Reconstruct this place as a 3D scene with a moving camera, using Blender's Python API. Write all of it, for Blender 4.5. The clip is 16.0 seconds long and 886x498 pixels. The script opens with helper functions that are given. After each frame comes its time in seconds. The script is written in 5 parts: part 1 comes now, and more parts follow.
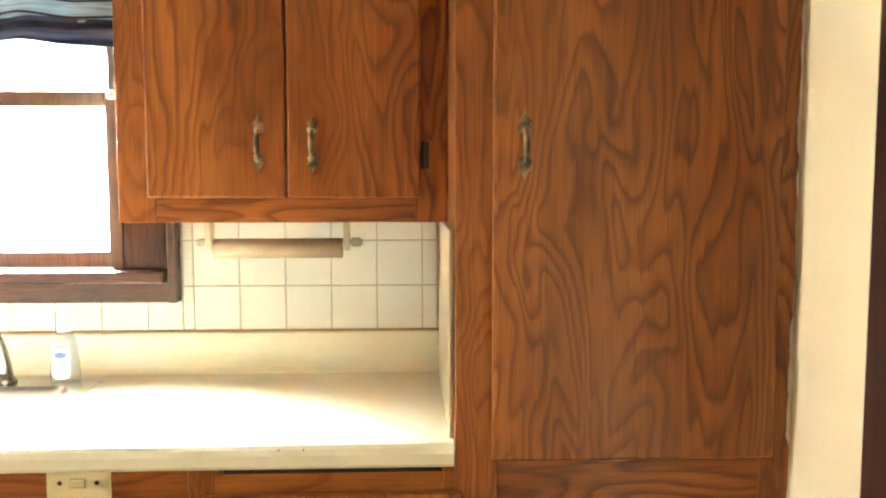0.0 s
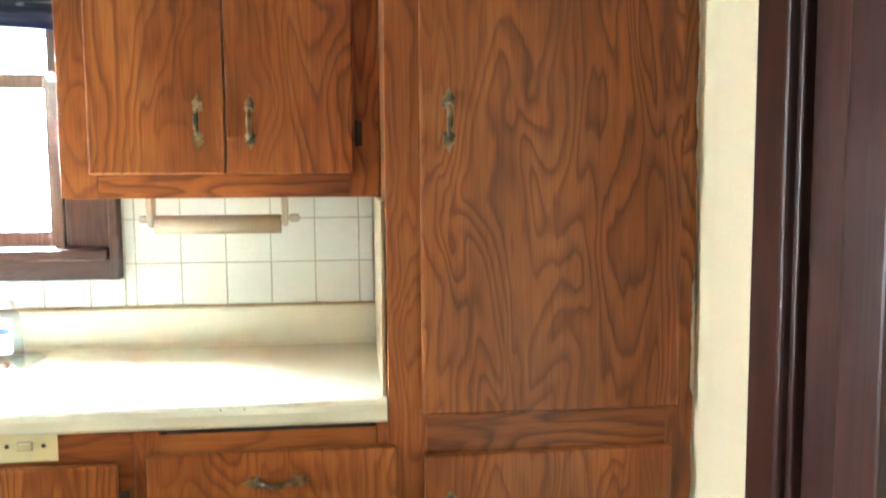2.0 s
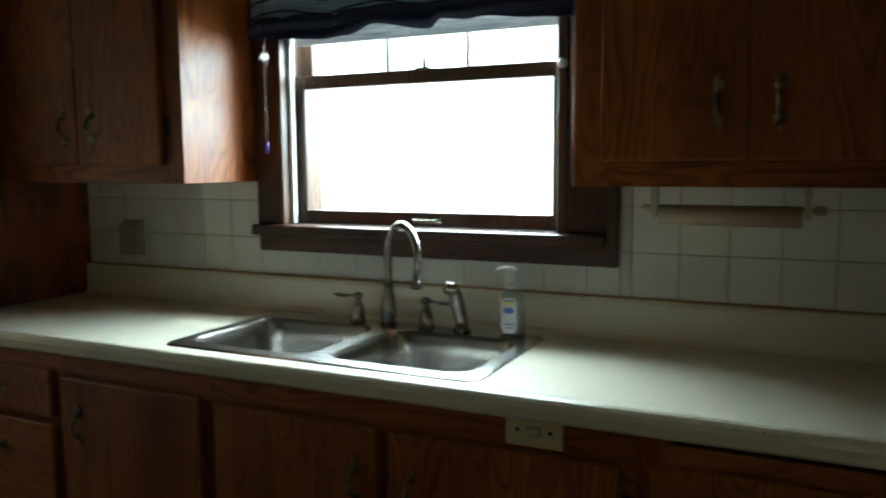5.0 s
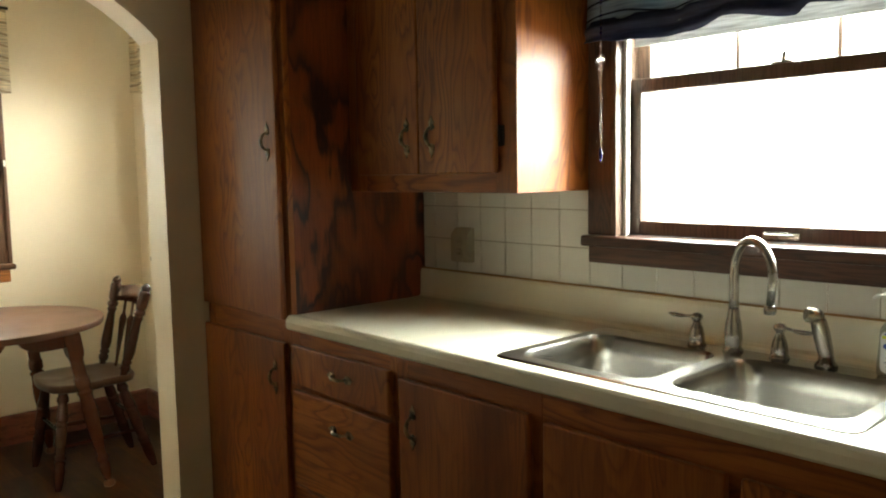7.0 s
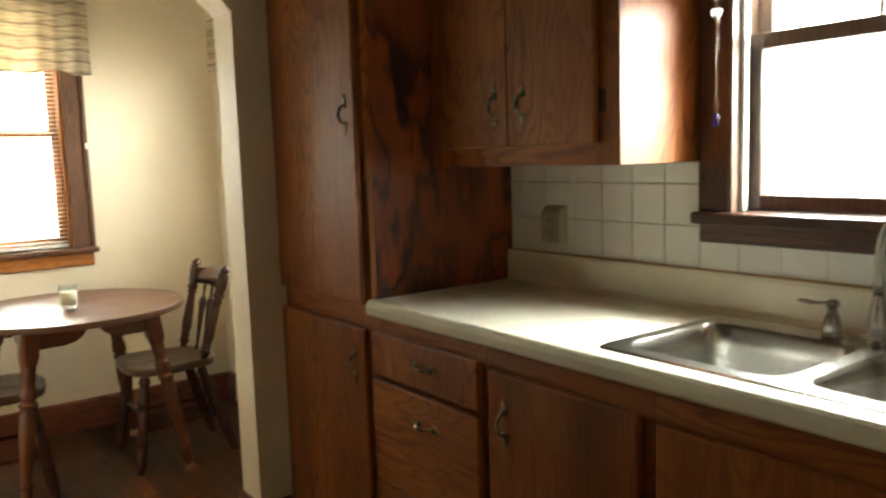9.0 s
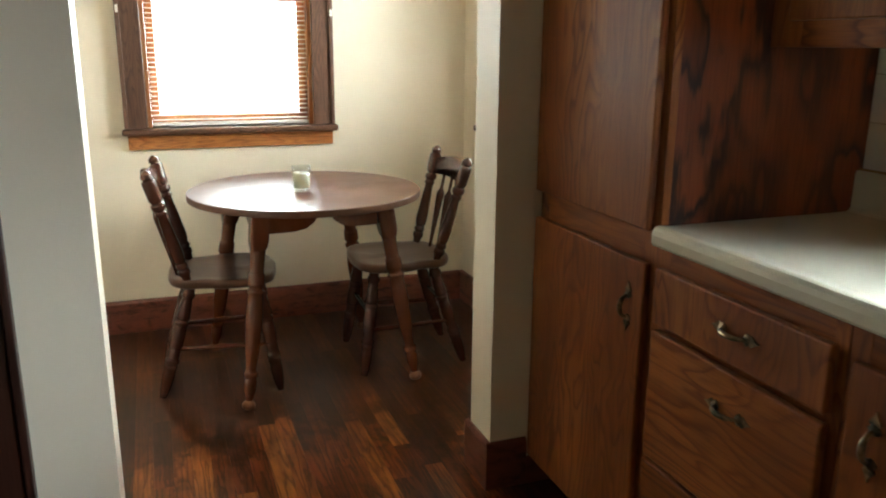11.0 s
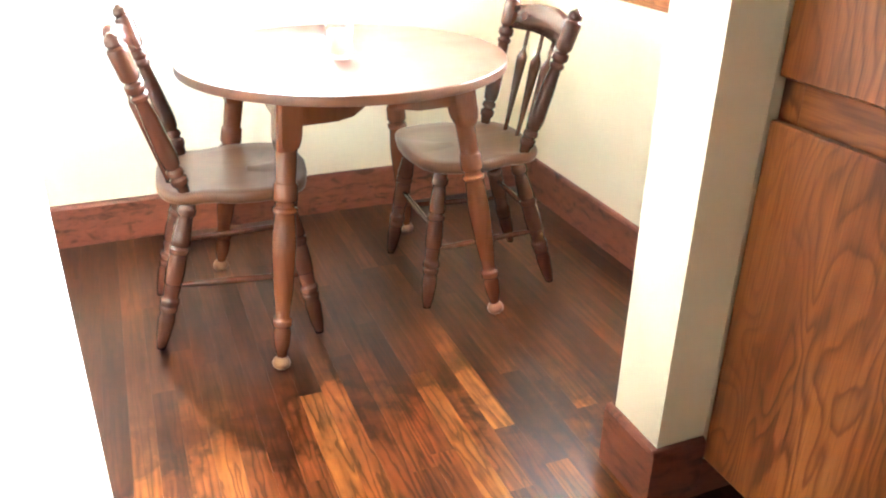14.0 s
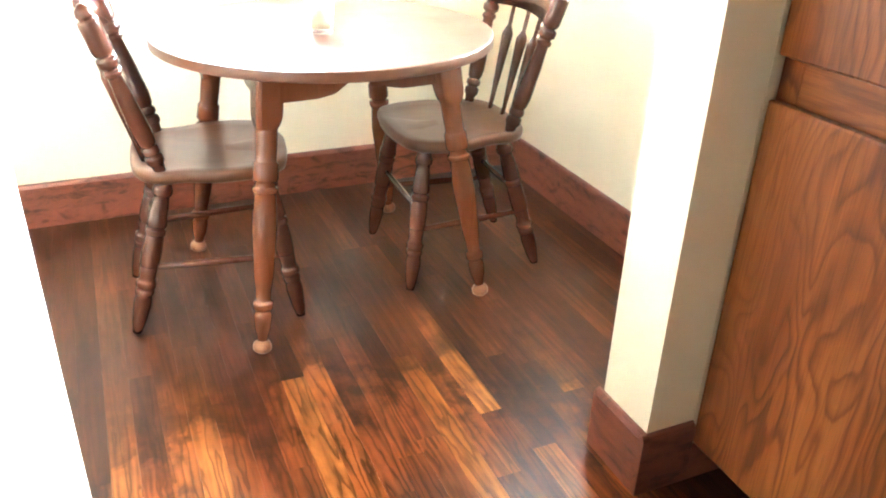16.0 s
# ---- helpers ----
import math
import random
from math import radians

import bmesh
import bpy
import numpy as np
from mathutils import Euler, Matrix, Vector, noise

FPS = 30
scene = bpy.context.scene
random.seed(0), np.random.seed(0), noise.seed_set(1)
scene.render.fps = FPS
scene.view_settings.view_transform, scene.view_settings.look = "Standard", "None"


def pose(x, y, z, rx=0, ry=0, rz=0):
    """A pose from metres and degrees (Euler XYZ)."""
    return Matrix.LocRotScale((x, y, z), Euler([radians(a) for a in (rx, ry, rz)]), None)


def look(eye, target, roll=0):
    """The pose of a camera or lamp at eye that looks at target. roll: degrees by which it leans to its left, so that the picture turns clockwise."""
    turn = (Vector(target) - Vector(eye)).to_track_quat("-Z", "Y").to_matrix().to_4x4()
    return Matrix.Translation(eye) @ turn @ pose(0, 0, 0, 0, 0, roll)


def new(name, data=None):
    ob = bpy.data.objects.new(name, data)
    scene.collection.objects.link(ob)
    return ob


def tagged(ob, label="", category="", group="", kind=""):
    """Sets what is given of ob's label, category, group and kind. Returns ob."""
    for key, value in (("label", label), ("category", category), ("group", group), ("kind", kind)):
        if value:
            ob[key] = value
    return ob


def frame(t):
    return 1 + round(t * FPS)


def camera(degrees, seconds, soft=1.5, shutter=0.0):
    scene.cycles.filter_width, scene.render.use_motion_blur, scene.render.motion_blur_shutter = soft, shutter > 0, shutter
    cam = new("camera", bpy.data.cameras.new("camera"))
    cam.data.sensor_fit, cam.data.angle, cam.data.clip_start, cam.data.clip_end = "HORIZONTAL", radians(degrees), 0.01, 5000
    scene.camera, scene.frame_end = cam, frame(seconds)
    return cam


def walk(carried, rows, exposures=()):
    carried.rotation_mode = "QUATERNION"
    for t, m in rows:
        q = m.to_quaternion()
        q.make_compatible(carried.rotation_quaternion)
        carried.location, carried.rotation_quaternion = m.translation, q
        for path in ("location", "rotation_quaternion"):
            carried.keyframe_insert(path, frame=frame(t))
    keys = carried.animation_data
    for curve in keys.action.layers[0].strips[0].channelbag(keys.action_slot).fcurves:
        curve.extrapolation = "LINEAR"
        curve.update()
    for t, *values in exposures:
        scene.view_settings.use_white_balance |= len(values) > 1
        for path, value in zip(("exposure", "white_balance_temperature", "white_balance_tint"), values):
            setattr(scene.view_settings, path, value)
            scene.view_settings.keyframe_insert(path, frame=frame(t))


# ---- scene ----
cam = camera(58.53, 16.0, soft=2.0, shutter=0.3)
ROWS = [
    (0.0, -0.076, -0.005, 1.357, -2.39, -4.66, 0.04),
    (0.5, -0.059, -0.062, 1.349, -4.59, -2.61, 0.23),
    (1.0, -0.051, -0.118, 1.353, -5.56, -1.17, 0.41),
    (1.5, -0.052, -0.125, 1.347, -6.15, -1.01, 0.41),
    (2.0, -0.053, -0.109, 1.318, -6.29, -5.05, 0.36),
    (2.5, -0.052, -0.082, 1.304, -6.82, -10.22, 0.21),
    (3.0, -0.051, -0.061, 1.297, -5.89, -12.47, 0.23),
    (3.5, -0.065, -0.05, 1.299, -1.43, -11.58, 0.41),
    (4.0, -0.089, -0.029, 1.327, 5.87, -9.31, 0.31),
    (4.5, -0.16, 0.019, 1.312, 15.29, -6.88, -0.16),
    (5.0, -0.195, 0.02, 1.332, 25.45, -6.26, 0.42),
    (5.2, -0.213, 0.013, 1.336, 28.83, -6.18, 0.37),
    (7.3, -0.327, 0.091, 1.339, 48.29, -5.04, 1.03),
    (7.5, -0.334, 0.099, 1.359, 48.13, -4.09, 0.97),
    (8.0, -0.346, 0.123, 1.375, 47.88, -2.43, 1.24),
    (8.5, -0.402, 0.141, 1.368, 47.48, -3.51, 1.3),
    (9.0, -0.474, 0.17, 1.315, 52.98, -6.71, 1.83),
    (9.5, -0.593, 0.251, 1.29, 60.54, -8.88, 1.77),
    (10.0, -0.725, 0.36, 1.28, 66.72, -10.62, 0.58),
    (10.2, -0.766, 0.367, 1.28, 67.94, -11.79, 0.2),
    (12.3, -1.491, 0.296, 1.267, 70.44, -16.22, -0.23),
    (12.5, -1.553, 0.315, 1.259, 70.48, -16.78, -0.05),
    (13.0, -1.708, 0.326, 1.243, 69.98, -20.31, -0.77),
    (13.5, -1.868, 0.332, 1.222, 69.13, -24.07, -0.65),
    (14.0, -1.94, 0.321, 1.205, 68.16, -25.98, -0.79),
    (14.5, -1.972, 0.321, 1.199, 67.54, -27.45, -0.97),
    (15.0, -1.989, 0.316, 1.195, 67.36, -27.57, -1.27),
    (15.5, -1.99, 0.325, 1.193, 67.11, -27.72, -1.47),
    (16.0, -1.988, 0.318, 1.193, 66.67, -27.55, -1.59),
]
# seconds, stops, kelvin, tint
EXPO = [(0.0, 3.15, 6600, 4), (1.5, 3.4, 5700, 1), (2.0, 3.25, 5250, -1), (2.5, 3.3, 4850, -3), (3.2, 3.35, 4850, -3), (3.4, 3.1, 4850, -3), (4.0, 0.6, 5350, -7), (4.5, -0.8, 5450, -8), (5.2, -0.95, 5550, -8), (7.3, 0.3, 7200, 2), (8.5, 0.5, 7400, 3), (9.0, 0.25, 6900, 3),
        (10.2, 0.2, 6200, 3), (12.5, 0.6, 5250, 4), (13.0, 1.85, 5200, 5), (14.0, 2.75, 5200, 4), (16.0, 2.8, 5250, 4)]
walk(cam, [(t, pose(x, y, z, 90 + pitch, roll, yaw)) for t, x, y, z, yaw, pitch, roll in ROWS], EXPO)

# ---- plan, metres ----
CEIL = 2.45
Y_TILE, Y_BACK = 1.880, 1.886          # kitchen back wall
Y_FRAME, Y_DOOR = 1.332, 1.309         # cabinet face frames and overlay doors
Y_UFRAME, Y_UDOOR = 1.576, 1.553       # wall cabinets
X_EAST = 0.587
X_ARCH, X_ARCH2 = -2.941, -3.091       # wall with the arch, both faces
J_L, J_R = 0.194, 1.202                # jambs of the arch
X_WEST, Y_NORTH, Y_SOUTH_D = -4.700, 1.800, -0.75
Y_SOUTH = -4.6
Z_TOP = 0.912                          # counter

# ---- world, sun, window light ----
world = bpy.data.worlds.new("world")
scene.world = world
world.use_nodes = True
sky = world.node_tree.nodes.new("ShaderNodeTexSky")
sky.sky_type, sky.sun_disc = "NISHITA", False
SUN_FROM = Vector((0.73, 1.0, 2.26)).normalized()
sky.sun_elevation = math.asin(SUN_FROM.z)
sky.sun_rotation = math.atan2(SUN_FROM.x, SUN_FROM.y)
world.node_tree.links.new(sky.outputs[0], world.node_tree.nodes["Background"].inputs[0])
world.node_tree.nodes["Background"].inputs[1].default_value = 0.12

sun_data = bpy.data.lights.new("sun", "SUN")
sun_data.energy, sun_data.angle, sun_data.color = 5.0, radians(0.6), (1.0, 0.95, 0.86)
sun = new("sun", sun_data)
sun.matrix_world = look(SUN_FROM * 20, (0, 0, 0))


def window_light(name, eye, target, w, h, power, colour, spread=180):
    """Sky light that stands just outside a window's glass."""
    d = bpy.data.lights.new(name, "AREA")
    d.shape, d.size, d.size_y, d.energy, d.color, d.spread = "RECTANGLE", w, h, power, colour, radians(spread)
    ob = new(name, d)
    ob.matrix_world = look(eye, target)
    return ob


DAY = (1.0, 0.985, 0.95)
COOL_DAY = (0.95, 0.985, 1.0)
window_light("sky_light_kitchen", (-1.15, 2.42, 1.85), (-1.15, 1.20, 1.08), 1.6, 1.0, 360, COOL_DAY, 162)
window_light("sky_light_dining_west", (-5.30, 1.12, 1.62), (-3.70, 0.30, 0.90), 1.0, 0.9, 115, DAY, 130)
window_light("sky_light_dining_north", (-4.0, 2.40, 1.62), (-4.0, 0.60, 0.90), 1.3, 0.9, 130, DAY, 130)


# ---- materials ----
def material(name, rough=0.5, metal=0.0, spec=0.5):
    m = bpy.data.materials.new(name)
    m.use_nodes = True
    b = m.node_tree.nodes["Principled BSDF"]
    b.inputs["Roughness"].default_value = rough
    b.inputs["Metallic"].default_value = metal
    b.inputs["Specular IOR Level"].default_value = spec
    return m, m.node_tree, b


def node(nt, kind, **values):
    n = nt.nodes.new(kind)
    for k, v in values.items():
        n.inputs[k.replace("_", " ")].default_value = v
    return n


def math_node(nt, op, a, b=None, c=None):
    n = nt.nodes.new("ShaderNodeMath")
    n.operation = op
    for i, v in enumerate((a, b, c)):
        if v is None:
            continue
        if isinstance(v, (int, float)):
            n.inputs[i].default_value = v
        else:
            nt.links.new(v, n.inputs[i])
    return n.outputs[0]


def ramp(nt, fac, stops):
    n = nt.nodes.new("ShaderNodeValToRGB")
    e = n.color_ramp.elements
    while len(e) < len(stops):
        e.new(0.5)
    for el, (p, c) in zip(e, stops):
        el.position, el.color = p, (*c, 1.0)
    nt.links.new(fac, n.inputs[0])
    return n.outputs[0]


def mix(nt, kind, fac, a, b):
    n = nt.nodes.new("ShaderNodeMix")
    n.data_type, n.blend_type = "RGBA", kind
    for sock, v in ((n.inputs[0], fac), (n.inputs[6], a), (n.inputs[7], b)):
        if isinstance(v, (int, float)):
            sock.default_value = v
        elif isinstance(v, tuple):
            sock.default_value = (*v, 1.0)
        else:
            nt.links.new(v, sock)
    return n.outputs[2]


def coords(nt, scale, jitter=0.0):
    """Object coordinates, shifted piece by piece, scaled."""
    tc = nt.nodes.new("ShaderNodeTexCoord")
    out = tc.outputs["Object"]
    if jitter:
        oi = nt.nodes.new("ShaderNodeObjectInfo")
        cx = nt.nodes.new("ShaderNodeCombineXYZ")
        nt.links.new(math_node(nt, "MULTIPLY", oi.outputs["Random"], jitter), cx.inputs[0])
        nt.links.new(math_node(nt, "MULTIPLY", oi.outputs["Random"], jitter * 3.7), cx.inputs[1])
        nt.links.new(math_node(nt, "MULTIPLY", oi.outputs["Random"], jitter * 2.3), cx.inputs[2])
        ad = nt.nodes.new("ShaderNodeVectorMath")
        nt.links.new(out, ad.inputs[0])
        nt.links.new(cx.outputs[0], ad.inputs[1])
        out = ad.outputs[0]
    sc = nt.nodes.new("ShaderNodeVectorMath")
    sc.operation = "MULTIPLY"
    nt.links.new(out, sc.inputs[0])
    sc.inputs[1].default_value = scale
    return sc.outputs[0]


def noise_tex(nt, vec, scale=1.0, detail=2.0, rough=0.5, dist=0.0):
    n = node(nt, "ShaderNodeTexNoise", Scale=scale, Detail=detail, Roughness=rough, Distortion=dist)
    nt.links.new(vec, n.inputs["Vector"])
    return n.outputs["Fac"]


def bump(nt, b, height, strength, dist=0.002):
    n = node(nt, "ShaderNodeBump", Strength=strength, Distance=dist)
    nt.links.new(height, n.inputs["Height"])
    nt.links.new(n.outputs[0], b.inputs["Normal"])


def axis_scale(axis, along, across):
    return tuple(along if a == axis else across for a in "xyz")


def wood(name, axis, light, dark, rough=0.3, rings=21.0, across=6.2, along=1.7, contrast=0.9, jitter=13.0, pore=0.6, spec=0.5, line=0.6, straight=0.0):
    """Varnished plain-sawn wood: contour bands of a stretched noise give the cathedral figure, bolder here and fainter there."""
    m, nt, b = material(name, rough, 0.0, spec)
    fig = noise_tex(nt, coords(nt, axis_scale(axis, along, across), jitter), 1.0, 2.0, 0.38, 0.55)
    wob = noise_tex(nt, coords(nt, axis_scale(axis, 8.0, 46.0), jitter), 1.0, 2.0, 0.6)
    phase = math_node(nt, "ADD", math_node(nt, "MULTIPLY", fig, rings), math_node(nt, "MULTIPLY", wob, 0.6))
    if straight:
        sep = nt.nodes.new("ShaderNodeSeparateXYZ")
        nt.links.new(coords(nt, axis_scale(axis, 0.0, straight)), sep.inputs[0])
        phase = math_node(nt, "ADD", phase, math_node(nt, "ADD", math_node(nt, "ADD", sep.outputs[0], sep.outputs[1]), sep.outputs[2]))
    band = math_node(nt, "FRACT", phase)
    mid = tuple(l * 0.55 + d * 0.45 for l, d in zip(light, dark))
    pale = tuple(l * 0.9 + d * 0.1 for l, d in zip(light, dark))
    lined = ramp(nt, band, [(0.0, dark), (0.07, dark), (0.26, mid), (0.55, light), (0.86, pale), (1.0, dark)])
    bold = ramp(nt, noise_tex(nt, coords(nt, axis_scale(axis, 1.1, 4.3), jitter + 1.0), 1.0, 2.0), [(0.32, (1 - line, 1 - line, 1 - line)), (0.62, (1, 1, 1))])
    flat = tuple(l * 0.66 + d * 0.34 for l, d in zip(light, dark))
    col = mix(nt, "MIX", bold, flat, lined)
    big = noise_tex(nt, coords(nt, axis_scale(axis, 1.0, 4.6), jitter), 1.0, 3.0, 0.55)
    col = mix(nt, "MULTIPLY", contrast, col, ramp(nt, big, [(0.28, (0.52, 0.40, 0.35)), (0.5, (0.97, 0.91, 0.86)), (0.72, (1.34, 1.40, 1.40))]))
    streak = noise_tex(nt, coords(nt, axis_scale(axis, 1.6, 70.0), jitter), 1.0, 2.0, 0.6)
    col = mix(nt, "MULTIPLY", 0.4 * contrast, col, ramp(nt, streak, [(0.30, (0.70, 0.62, 0.56)), (0.66, (1.18, 1.16, 1.12))]))
    if pore:
        pores = noise_tex(nt, coords(nt, axis_scale(axis, 9.0, 300.0), jitter), 1.0, 1.0, 0.6)
        col = mix(nt, "MULTIPLY", pore, col, ramp(nt, pores, [(0.36, (0.58, 0.50, 0.45)), (0.52, (1.0, 1.0, 1.0))]))
        bump(nt, b, math_node(nt, "ADD", pores, math_node(nt, "MULTIPLY", streak, 0.8)), 0.12 * pore, 0.0008)
    nt.links.new(col, b.inputs["Base Color"])
    smear = noise_tex(nt, coords(nt, (9, 9, 5), jitter), 1.0, 3.0)
    span = 0.14 if rough > 0.25 else 0.06
    nt.links.new(math_node(nt, "MULTIPLY_ADD", smear, span, rough - span / 2), b.inputs["Roughness"])
    return m


OAK_L, OAK_D = (0.342, 0.116, 0.0258), (0.172, 0.0485, 0.0128)
OAK = wood("oak_vertical", "z", OAK_L, OAK_D, rough=0.36, rings=12.0, across=9.0, along=2.4, pore=0.42, spec=0.4, line=0.8, straight=26.0)
OAK_X = wood("oak_horizontal", "x", OAK_L, OAK_D, rough=0.36, rings=10.0, across=10.0, along=2.0, pore=0.42, spec=0.4, line=0.8, straight=22.0)
PLY_SIDE = wood("cherry_ply_side", "z", (0.30, 0.076, 0.020), (0.035, 0.010, 0.006), rough=0.36, rings=4.0, across=5.0, along=3.0, contrast=0.55, line=0.5)
TRIM = wood("dark_trim_vertical", "z", (0.085, 0.036, 0.022), (0.035, 0.014, 0.009), rough=0.36, across=14.0)
TRIM_X = wood("dark_trim_x", "x", (0.085, 0.036, 0.022), (0.035, 0.014, 0.009), rough=0.36, across=14.0)
DOOR_TRIM = wood("door_casing_dark", "z", (0.047, 0.0165, 0.0110), (0.021, 0.0075, 0.0055), rough=0.36, rings=7.0, across=16.0, along=0.8)
# sash wood colour is lightened and greyed to carry the window's glare
SASH = wood("glare_paled_sash_wood", "z", (0.135, 0.085, 0.060), (0.075, 0.044, 0.030), rough=0.4, across=14.0)
CASE_V = wood("dining_casing_vertical", "z", (0.145, 0.075, 0.045), (0.075, 0.036, 0.022), rough=0.4, across=16.0)
CASE_Y = wood("dining_casing_y", "y", (0.145, 0.075, 0.045), (0.075, 0.036, 0.022), rough=0.4, across=16.0)
HONEY = wood("honey_pine_y", "y", (0.42, 0.17, 0.045), (0.24, 0.085, 0.022), rough=0.38, across=18.0)
HONEY_V = wood("honey_pine_z", "z", (0.42, 0.17, 0.045), (0.24, 0.085, 0.022), rough=0.38, across=18.0)


def stained_board(name, axis, light, dark):
    """Reddish stain on figured softwood: long soft streaks, dark curls and small knots across them."""
    m, nt, b = material(name, 0.36)
    streak = noise_tex(nt, coords(nt, axis_scale(axis, 2.2, 34.0), 5.0), 1.0, 3.0, 0.55)
    curl = noise_tex(nt, coords(nt, axis_scale(axis, 15.0, 34.0), 5.0), 1.0, 4.0, 0.62, 0.9)
    both = math_node(nt, "ADD", math_node(nt, "MULTIPLY", streak, 0.45), math_node(nt, "MULTIPLY", curl, 0.55))
    col = ramp(nt, both, [(0.36, dark), (0.47, tuple(l * 0.7 + d * 0.3 for l, d in zip(light, dark))), (0.62, light)])
    knot = noise_tex(nt, coords(nt, axis_scale(axis, 7.0, 13.0), 5.0), 1.0, 2.0, 0.5, 1.2)
    col = mix(nt, "MULTIPLY", 0.85, col, ramp(nt, knot, [(0.30, (0.40, 0.32, 0.30)), (0.42, (1, 1, 1))]))
    nt.links.new(col, b.inputs["Base Color"])
    bump(nt, b, streak, 0.10, 0.0008)
    return m


BASE_Y = stained_board("baseboard_y", "y", (0.225, 0.072, 0.042), (0.070, 0.020, 0.013))
BASE_X = stained_board("baseboard_x", "x", (0.225, 0.072, 0.042), (0.070, 0.020, 0.013))
MAPLE = wood("stained_maple_turned", "z", (0.074, 0.0255, 0.0145), (0.058, 0.0195, 0.0108), rough=0.17, rings=5, across=10.0, contrast=0.4, pore=0.0)
MAPLE_LEG = wood("stained_maple_leg", "z", (0.125, 0.040, 0.017), (0.105, 0.033, 0.014), rough=0.18, rings=5, across=12.0, contrast=0.4, pore=0.0)
PALE_MAPLE = wood("pale_maple", "z", (0.22, 0.105, 0.052), (0.14, 0.060, 0.030), rough=0.38, rings=5, across=20.0, contrast=0.6, pore=0.0)
MAPLE_SEAT = wood("stained_maple_seat", "y", (0.105, 0.044, 0.020), (0.085, 0.034, 0.015), rough=0.36, rings=6, across=7.0, contrast=0.4, pore=0.0)
TABLE_TOP = wood("table_top_laminate", "y", (0.118, 0.049, 0.027), (0.098, 0.040, 0.022), rough=0.36, rings=6, across=14.0, along=0.3, contrast=0.35, jitter=3.0, pore=0.0, spec=0.42, line=0.3)


def cloth(name, ground, stripe, period, share, through_light, axis=2):
    """Woven cotton with stripes along the cloth, letting some light through."""
    m, nt, b = material(name, 0.85)
    tc = nt.nodes.new("ShaderNodeTexCoord")
    sep = nt.nodes.new("ShaderNodeSeparateXYZ")
    nt.links.new(tc.outputs["UV"], sep.inputs[0])
    wave = math_node(nt, "FRACT", math_node(nt, "DIVIDE", sep.outputs[1], period))
    weave = noise_tex(nt, coords(nt, (260, 260, 900)), 1.0, 2.0)
    slub = noise_tex(nt, coords(nt, (12, 12, 160)), 1.0, 3.0)
    col = ramp(nt, wave, [(0.0, stripe), (share, stripe), (share + 0.03, ground), (0.97, ground), (1.0, stripe)])
    col = mix(nt, "MULTIPLY", 0.7, col, ramp(nt, slub, [(0.3, (0.5, 0.5, 0.5)), (0.7, (1.5, 1.5, 1.5))]))
    nt.links.new(col, b.inputs["Base Color"])
    bump(nt, b, weave, 0.35, 0.001)
    tr = nt.nodes.new("ShaderNodeBsdfTranslucent")
    nt.links.new(col, tr.inputs[0])
    ms = nt.nodes.new("ShaderNodeMixShader")
    ms.inputs[0].default_value = through_light
    nt.links.new(b.outputs[0], ms.inputs[1])
    nt.links.new(tr.outputs[0], ms.inputs[2])
    nt.links.new(ms.outputs[0], nt.nodes["Material Output"].inputs[0])
    return m


def paint(name, colour, rough=0.55, mottled=0.06, grain=0.12):
    m, nt, b = material(name, rough)
    n1 = noise_tex(nt, coords(nt, (1.4, 1.4, 1.4)), 1.0, 3.0)
    n2 = noise_tex(nt, coords(nt, (160, 160, 160)), 1.0, 2.0)
    lo = tuple(c * (1 - mottled) for c in colour)
    hi = tuple(min(1.0, c * (1 + mottled)) for c in colour)
    nt.links.new(ramp(nt, n1, [(0.3, lo), (0.7, hi)]), b.inputs["Base Color"])
    bump(nt, b, n2, grain, 0.0015)
    return m


WALL = paint("cream_wall_paint", (0.81, 0.725, 0.575))
EAST_WALL = paint("old_yellow_cream_paint", (0.76, 0.65, 0.42))
# unseen closing wall: colour kept dark so less light bounces onto the cabinets
CLOSING = paint("bounce_cutting_dark_tan", (0.13, 0.094, 0.055))
# dimmer than a white ceiling, to lower the bounced light in the rooms
CEILING = paint("ceiling_dimmed_for_bounce", (0.34, 0.31, 0.25), 0.7)
LAMINATE = paint("almond_laminate", (0.80, 0.76, 0.60), 0.22, 0.03, 0.02)
SIDE_PANEL = paint("tan_laminate", (0.36, 0.285, 0.17), 0.3, 0.06, 0.02)
TILE = paint("glazed_white_tile", (0.76, 0.75, 0.68), 0.14, 0.05, 0.01)
GROUT = paint("stained_grout", (0.40, 0.34, 0.25), 0.85, 0.3, 0.3)
CAULK = paint("yellowed_caulk", (0.32, 0.185, 0.055), 0.6, 0.35, 0.2)
CREAM_PLASTIC = paint("cream_plastic", (0.72, 0.62, 0.36), 0.35, 0.04, 0.02)
ALMOND_PLASTIC = paint("almond_plastic", (0.40, 0.345, 0.245), 0.35, 0.04, 0.02)
WHITE_PLASTIC = paint("white_plastic", (0.82, 0.82, 0.80), 0.3, 0.02, 0.01)
BLIND = paint("white_blind_slat", (0.82, 0.80, 0.74), 0.4, 0.02, 0.01)
SLAT = cloth("white_vinyl_slat", (0.84, 0.82, 0.77), (0.83, 0.81, 0.76), 0.3, 0.1, 0.45)
PAPER = paint("cardboard_roll", (0.31, 0.23, 0.15), 0.85, 0.08, 0.2)
WAX = paint("candle_wax", (0.88, 0.83, 0.68), 0.45, 0.03, 0.02)
wax_bsdf = WAX.node_tree.nodes["Principled BSDF"]
wax_bsdf.inputs["Subsurface Weight"].default_value = 0.4
wax_bsdf.inputs["Subsurface Radius"].default_value = (0.03, 0.025, 0.018)
